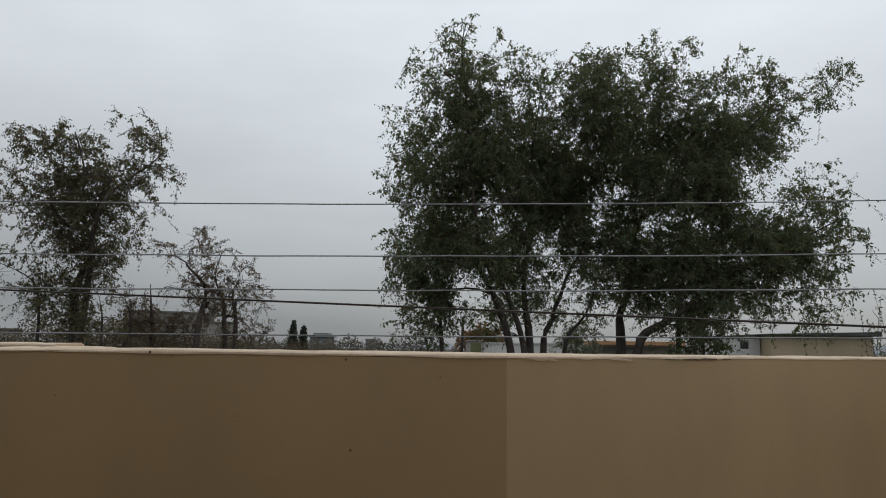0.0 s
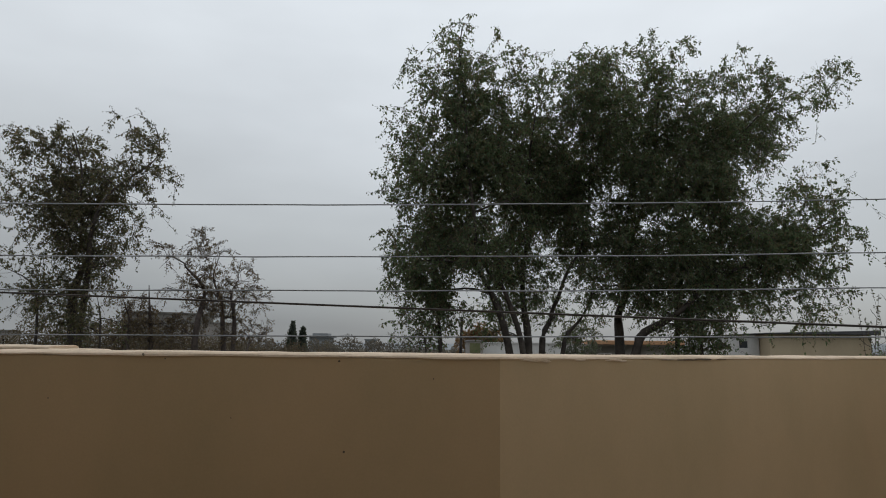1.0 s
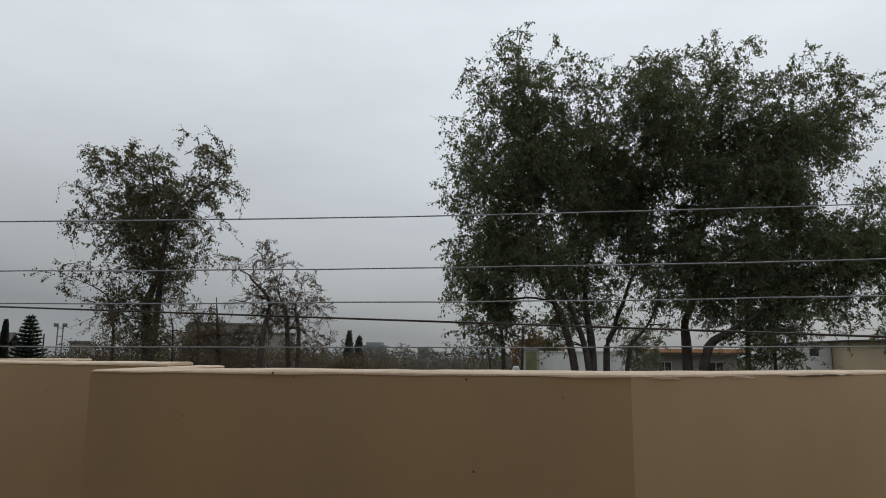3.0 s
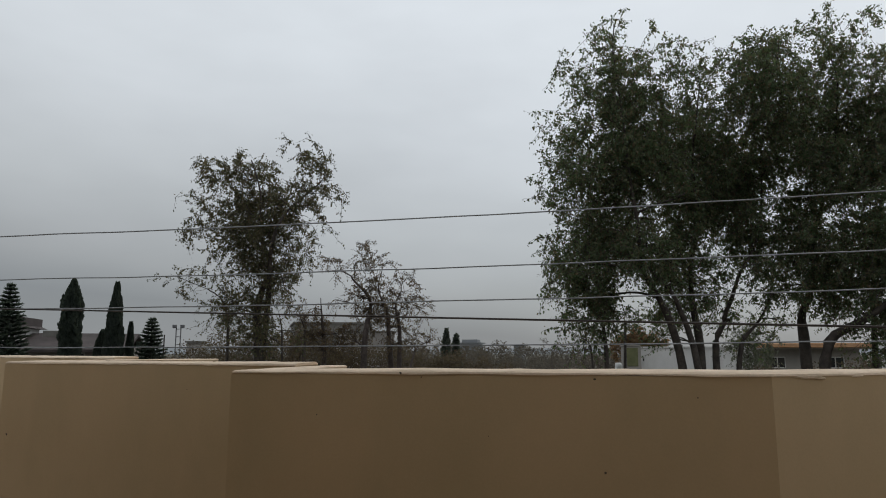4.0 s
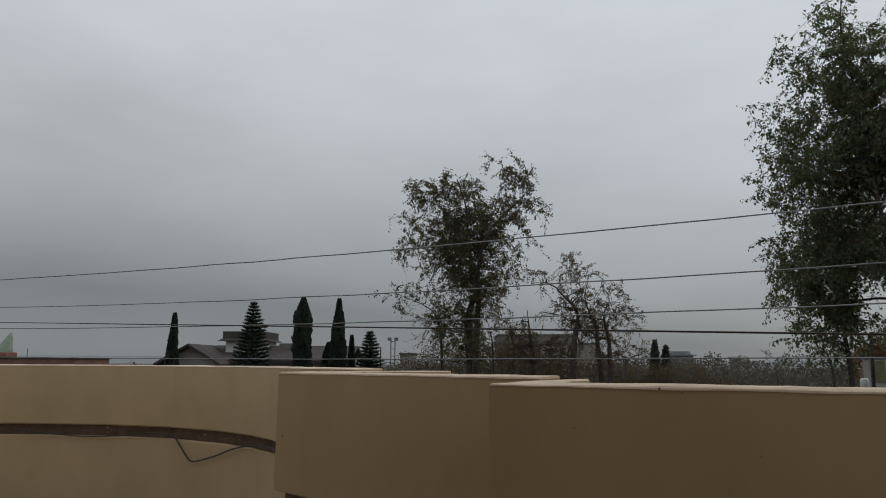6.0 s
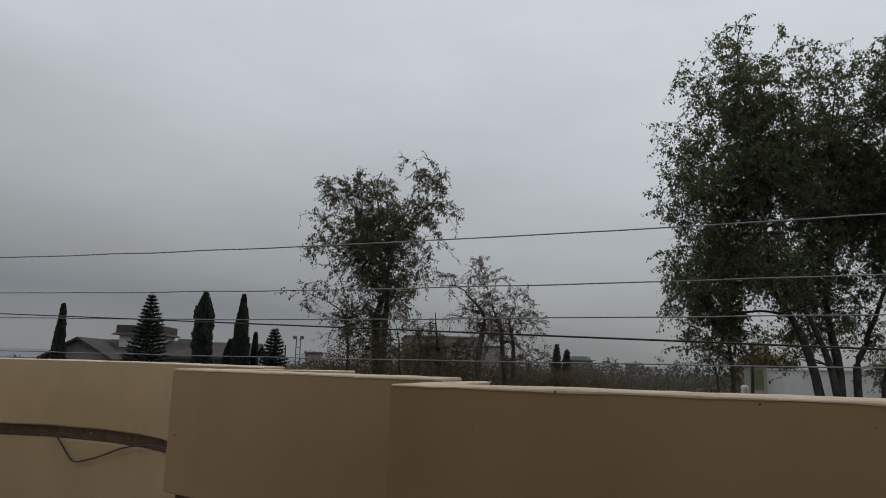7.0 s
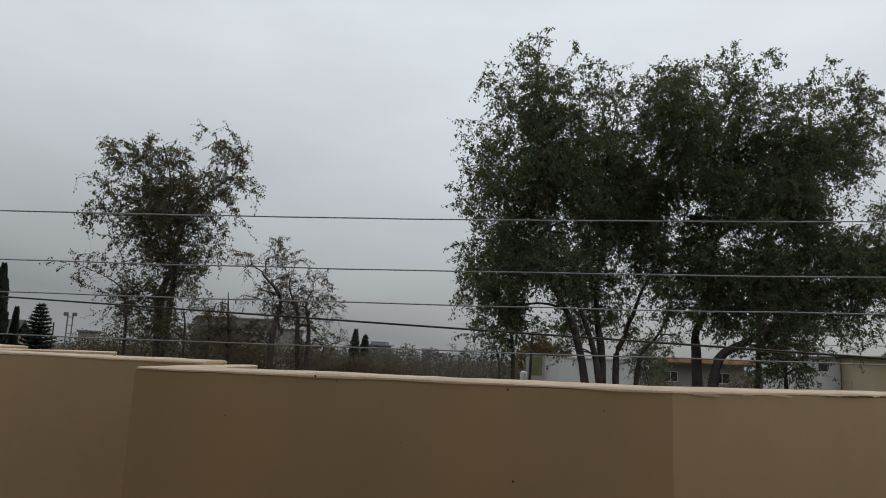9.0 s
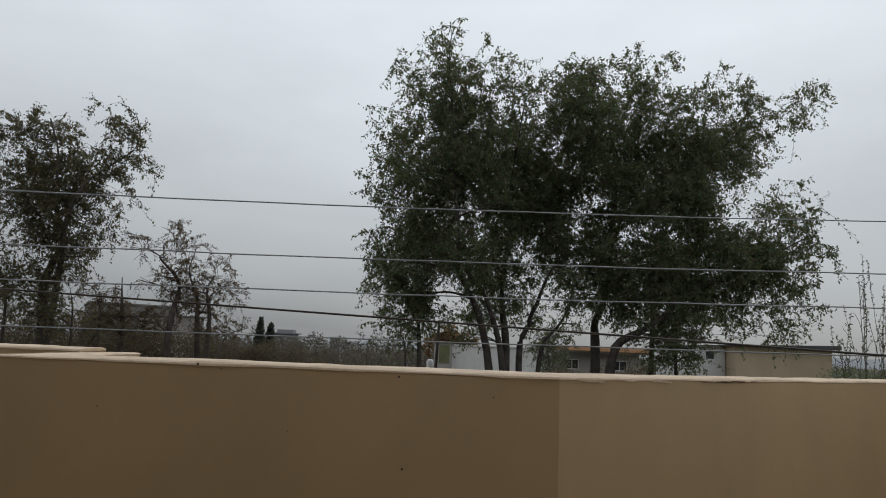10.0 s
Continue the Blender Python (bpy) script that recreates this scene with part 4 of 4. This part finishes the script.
# green bank and whip-like saplings to the east
leaf_belt("green_hedge", "bright green hedge bank beside the tan house", 7, [(23.4, 30, 9, 6.7)], LEAF_GREEN, 0.12, 420)
rng = random.Random(51)
sap = tagged(empty("sapling_clump", (0, 0, 0)), "clump of bare whip-like stems with few buds", "shrub")
for i in range(24):
    V, F, N, G = [], [], [], []
    x = 9.8 + 1.9 * (i + rng.random()) / 24
    h = 1.9 + 2.4 * rng.random() * min(1, (x - 9.6) / 1.1)
    path = bent(rng, Vector((x, 16 + rng.uniform(-0.5, 0.5), GROUND_Z)), Vector((x + rng.uniform(-0.35, 0.25), 16 + rng.uniform(-0.5, 0.5), h)), 0.20, 10)
    tube(V, F, path, [0.014 - 0.0010 * k for k in range(11)], 5)
    for k in range(4):
        a = path[rng.randint(5, 9)]
        tube(V, F, bent(rng, a, a + Vector((rng.uniform(-0.35, 0.35), rng.uniform(-0.3, 0.3), rng.uniform(0.25, 0.6))), 0.04, 4), [0.008, 0.007, 0.006, 0.005, 0.003], 4)
    stem = link_mesh("stem", V, F, BARK_GREY, sap)
    for k in range(60):
        p = path[rng.randint(4, 9)].lerp(path[10], rng.random())
        leaf(N, G, rng, p, 0.06, 0.0)
    tagged(link_mesh("bud", N, G, LEAF_MID if i % 3 else LEAF_GREEN, stem), kind="stuff")

# ---------------------------------------------------------------- small things on the walls
V, F = [], []
loop = [(-13.0, 0.56), (-12.0, 0.52), (-11.4, 0.47), (-10.8, 0.44), (-10.2, 0.47), (-9.7, 0.52), (-9.25, 0.50), (-9.05, 0.36), (-8.93, 0.25), (-8.79, 0.165), (-8.58, 0.195), (-8.2, 0.30), (-7.8, 0.42), (-7.4, 0.49), (-6.9, 0.53), (-6.3, 0.55), (-5.7, 0.55)]


def arc_y(x):
    for a, b in zip(arc, arc[1:]):
        if a[0] <= x <= b[0]:
            return a[1] + (b[1] - a[1]) * (x - a[0]) / (b[0] - a[0])
    return arc[-1][1]


path = []
for i in range(1, len(loop) - 2):
    for k in range(6):
        s = k / 6
        q = [0.5 * (2 * loop[i][c] + (loop[i + 1][c] - loop[i - 1][c]) * s + (2 * loop[i - 1][c] - 5 * loop[i][c] + 4 * loop[i + 1][c] - loop[i + 2][c]) * s * s
             + (3 * loop[i][c] - loop[i - 1][c] - 3 * loop[i + 1][c] + loop[i + 2][c]) * s ** 3) for c in (0, 1)]
        path.append(Vector((q[0], arc_y(q[0]) - 0.02, q[1])))
tube(V, F, path, [0.011] * len(path), 6)
tagged(link_mesh("loose_cable", V, F, CABLE, smooth=True), "loose dark cable sagging along the brown band", "cable")


def blotch(name, parent, place, out, size, mat, seed, flat=1.0):
    """An uneven thin patch that lies on a wall face; out is the face's outward direction."""
    rng = random.Random(seed)
    out = Vector(out).normalized()
    a = out.cross(Vector((0, 0, 1)))
    a = a.normalized() if a.length > 0.1 else Vector((1, 0, 0))
    b = out.cross(a).normalized()
    ring = [(math.cos(2 * math.pi * k / 11) * size * rng.uniform(0.6, 1.1), math.sin(2 * math.pi * k / 11) * size * flat * rng.uniform(0.5, 1.15)) for k in range(11)]
    c = Vector(place)
    V = [c + a * u + b * v + out * 0.002 for u, v in ring] + [c + (a * u + b * v) * 0.7 + out * 0.004 for u, v in ring]
    F = [(k, (k + 1) % 11, 11 + (k + 1) % 11, 11 + k) for k in range(11)] + [tuple(range(11, 22))]
    return link_mesh(name, V, F, mat, parent)


walls = {o.name: o for o in scene.objects if o.name.startswith("wall_")}
right, middle, left = walls["wall_right"], walls["wall_middle"], walls["wall_left"]
face = (0, -1, 0)
for i, (x, z, r) in enumerate(((-1.21, 1.496, 0.007), (-1.11, 1.478, 0.004), (-0.326, 1.475, 0.006), (-0.293, 1.078, 0.006), (-1.62, 1.30, 0.004), (0.1, 1.40, 0.004), (-0.8, 1.22, 0.003))):
    blotch("stain", right, (x, 3.607, z), face, r, DIRT, 60 + i)
e = Vector((1.22, 0.79, 0)).normalized()
slant = Vector((e.y, -e.x, 0))
for i, (s, z, r, f, m) in enumerate(((1.30, 1.488, 0.11, 0.045, DIRT), (1.46, 1.490, 0.10, 0.05, DIRT), (1.62, 1.491, 0.06, 0.06, DIRT), (1.14, 1.487, 0.09, 0.04, DIRT),
                                    (0.20, 1.486, 0.09, 0.10, COPING), (0.27, 1.481, 0.04, 0.16, COPING), (0.74, 1.486, 0.08, 0.09, COPING), (0.80, 1.481, 0.03, 0.2, COPING), (0.50, 1.487, 0.05, 0.10, COPING))):
    p = Vector((0.40, 3.61, z)) + e * s + slant * 0.003
    blotch("crack" if m is DIRT else "flaked_patch", right, p, slant, r, m, 80 + i, f)
d = Vector((2.82, -0.658, 0)).normalized()
back = Vector((d.y, -d.x, 0))
for i, (s, z, r) in enumerate(((0.10, 0.98, 0.012), (1.9, 1.35, 0.004))):
    blotch("stain", middle, Vector((-4.78, 5.03, z)) + d * s + back * 0.003, back, r, DIRT, 70 + i)
for i, (s, r) in enumerate(((1.05, 0.026), (2.05, 0.014))):
    blotch("stain", middle, Vector((-4.78, 5.03, WALL_TOP + 0.026)) + d * s - back * 0.07, (0, 0, 1), r, DIRT, 75 + i, 0.7)
rng = random.Random(90)
for i in range(8):
    k = rng.randint(1, 8)
    a, b = Vector((*arc[k], 0)), Vector((*arc[k + 1], 0))
    t = (b - a).normalized()
    n = Vector((t.y, -t.x, 0))
    blotch("paint_fleck", left, a.lerp(b, rng.random()) - n * 0.062 + Vector((0, 0, rng.uniform(0.49, 0.62))), n, rng.uniform(0.008, 0.022), FLAKE, 100 + i, 0.5)
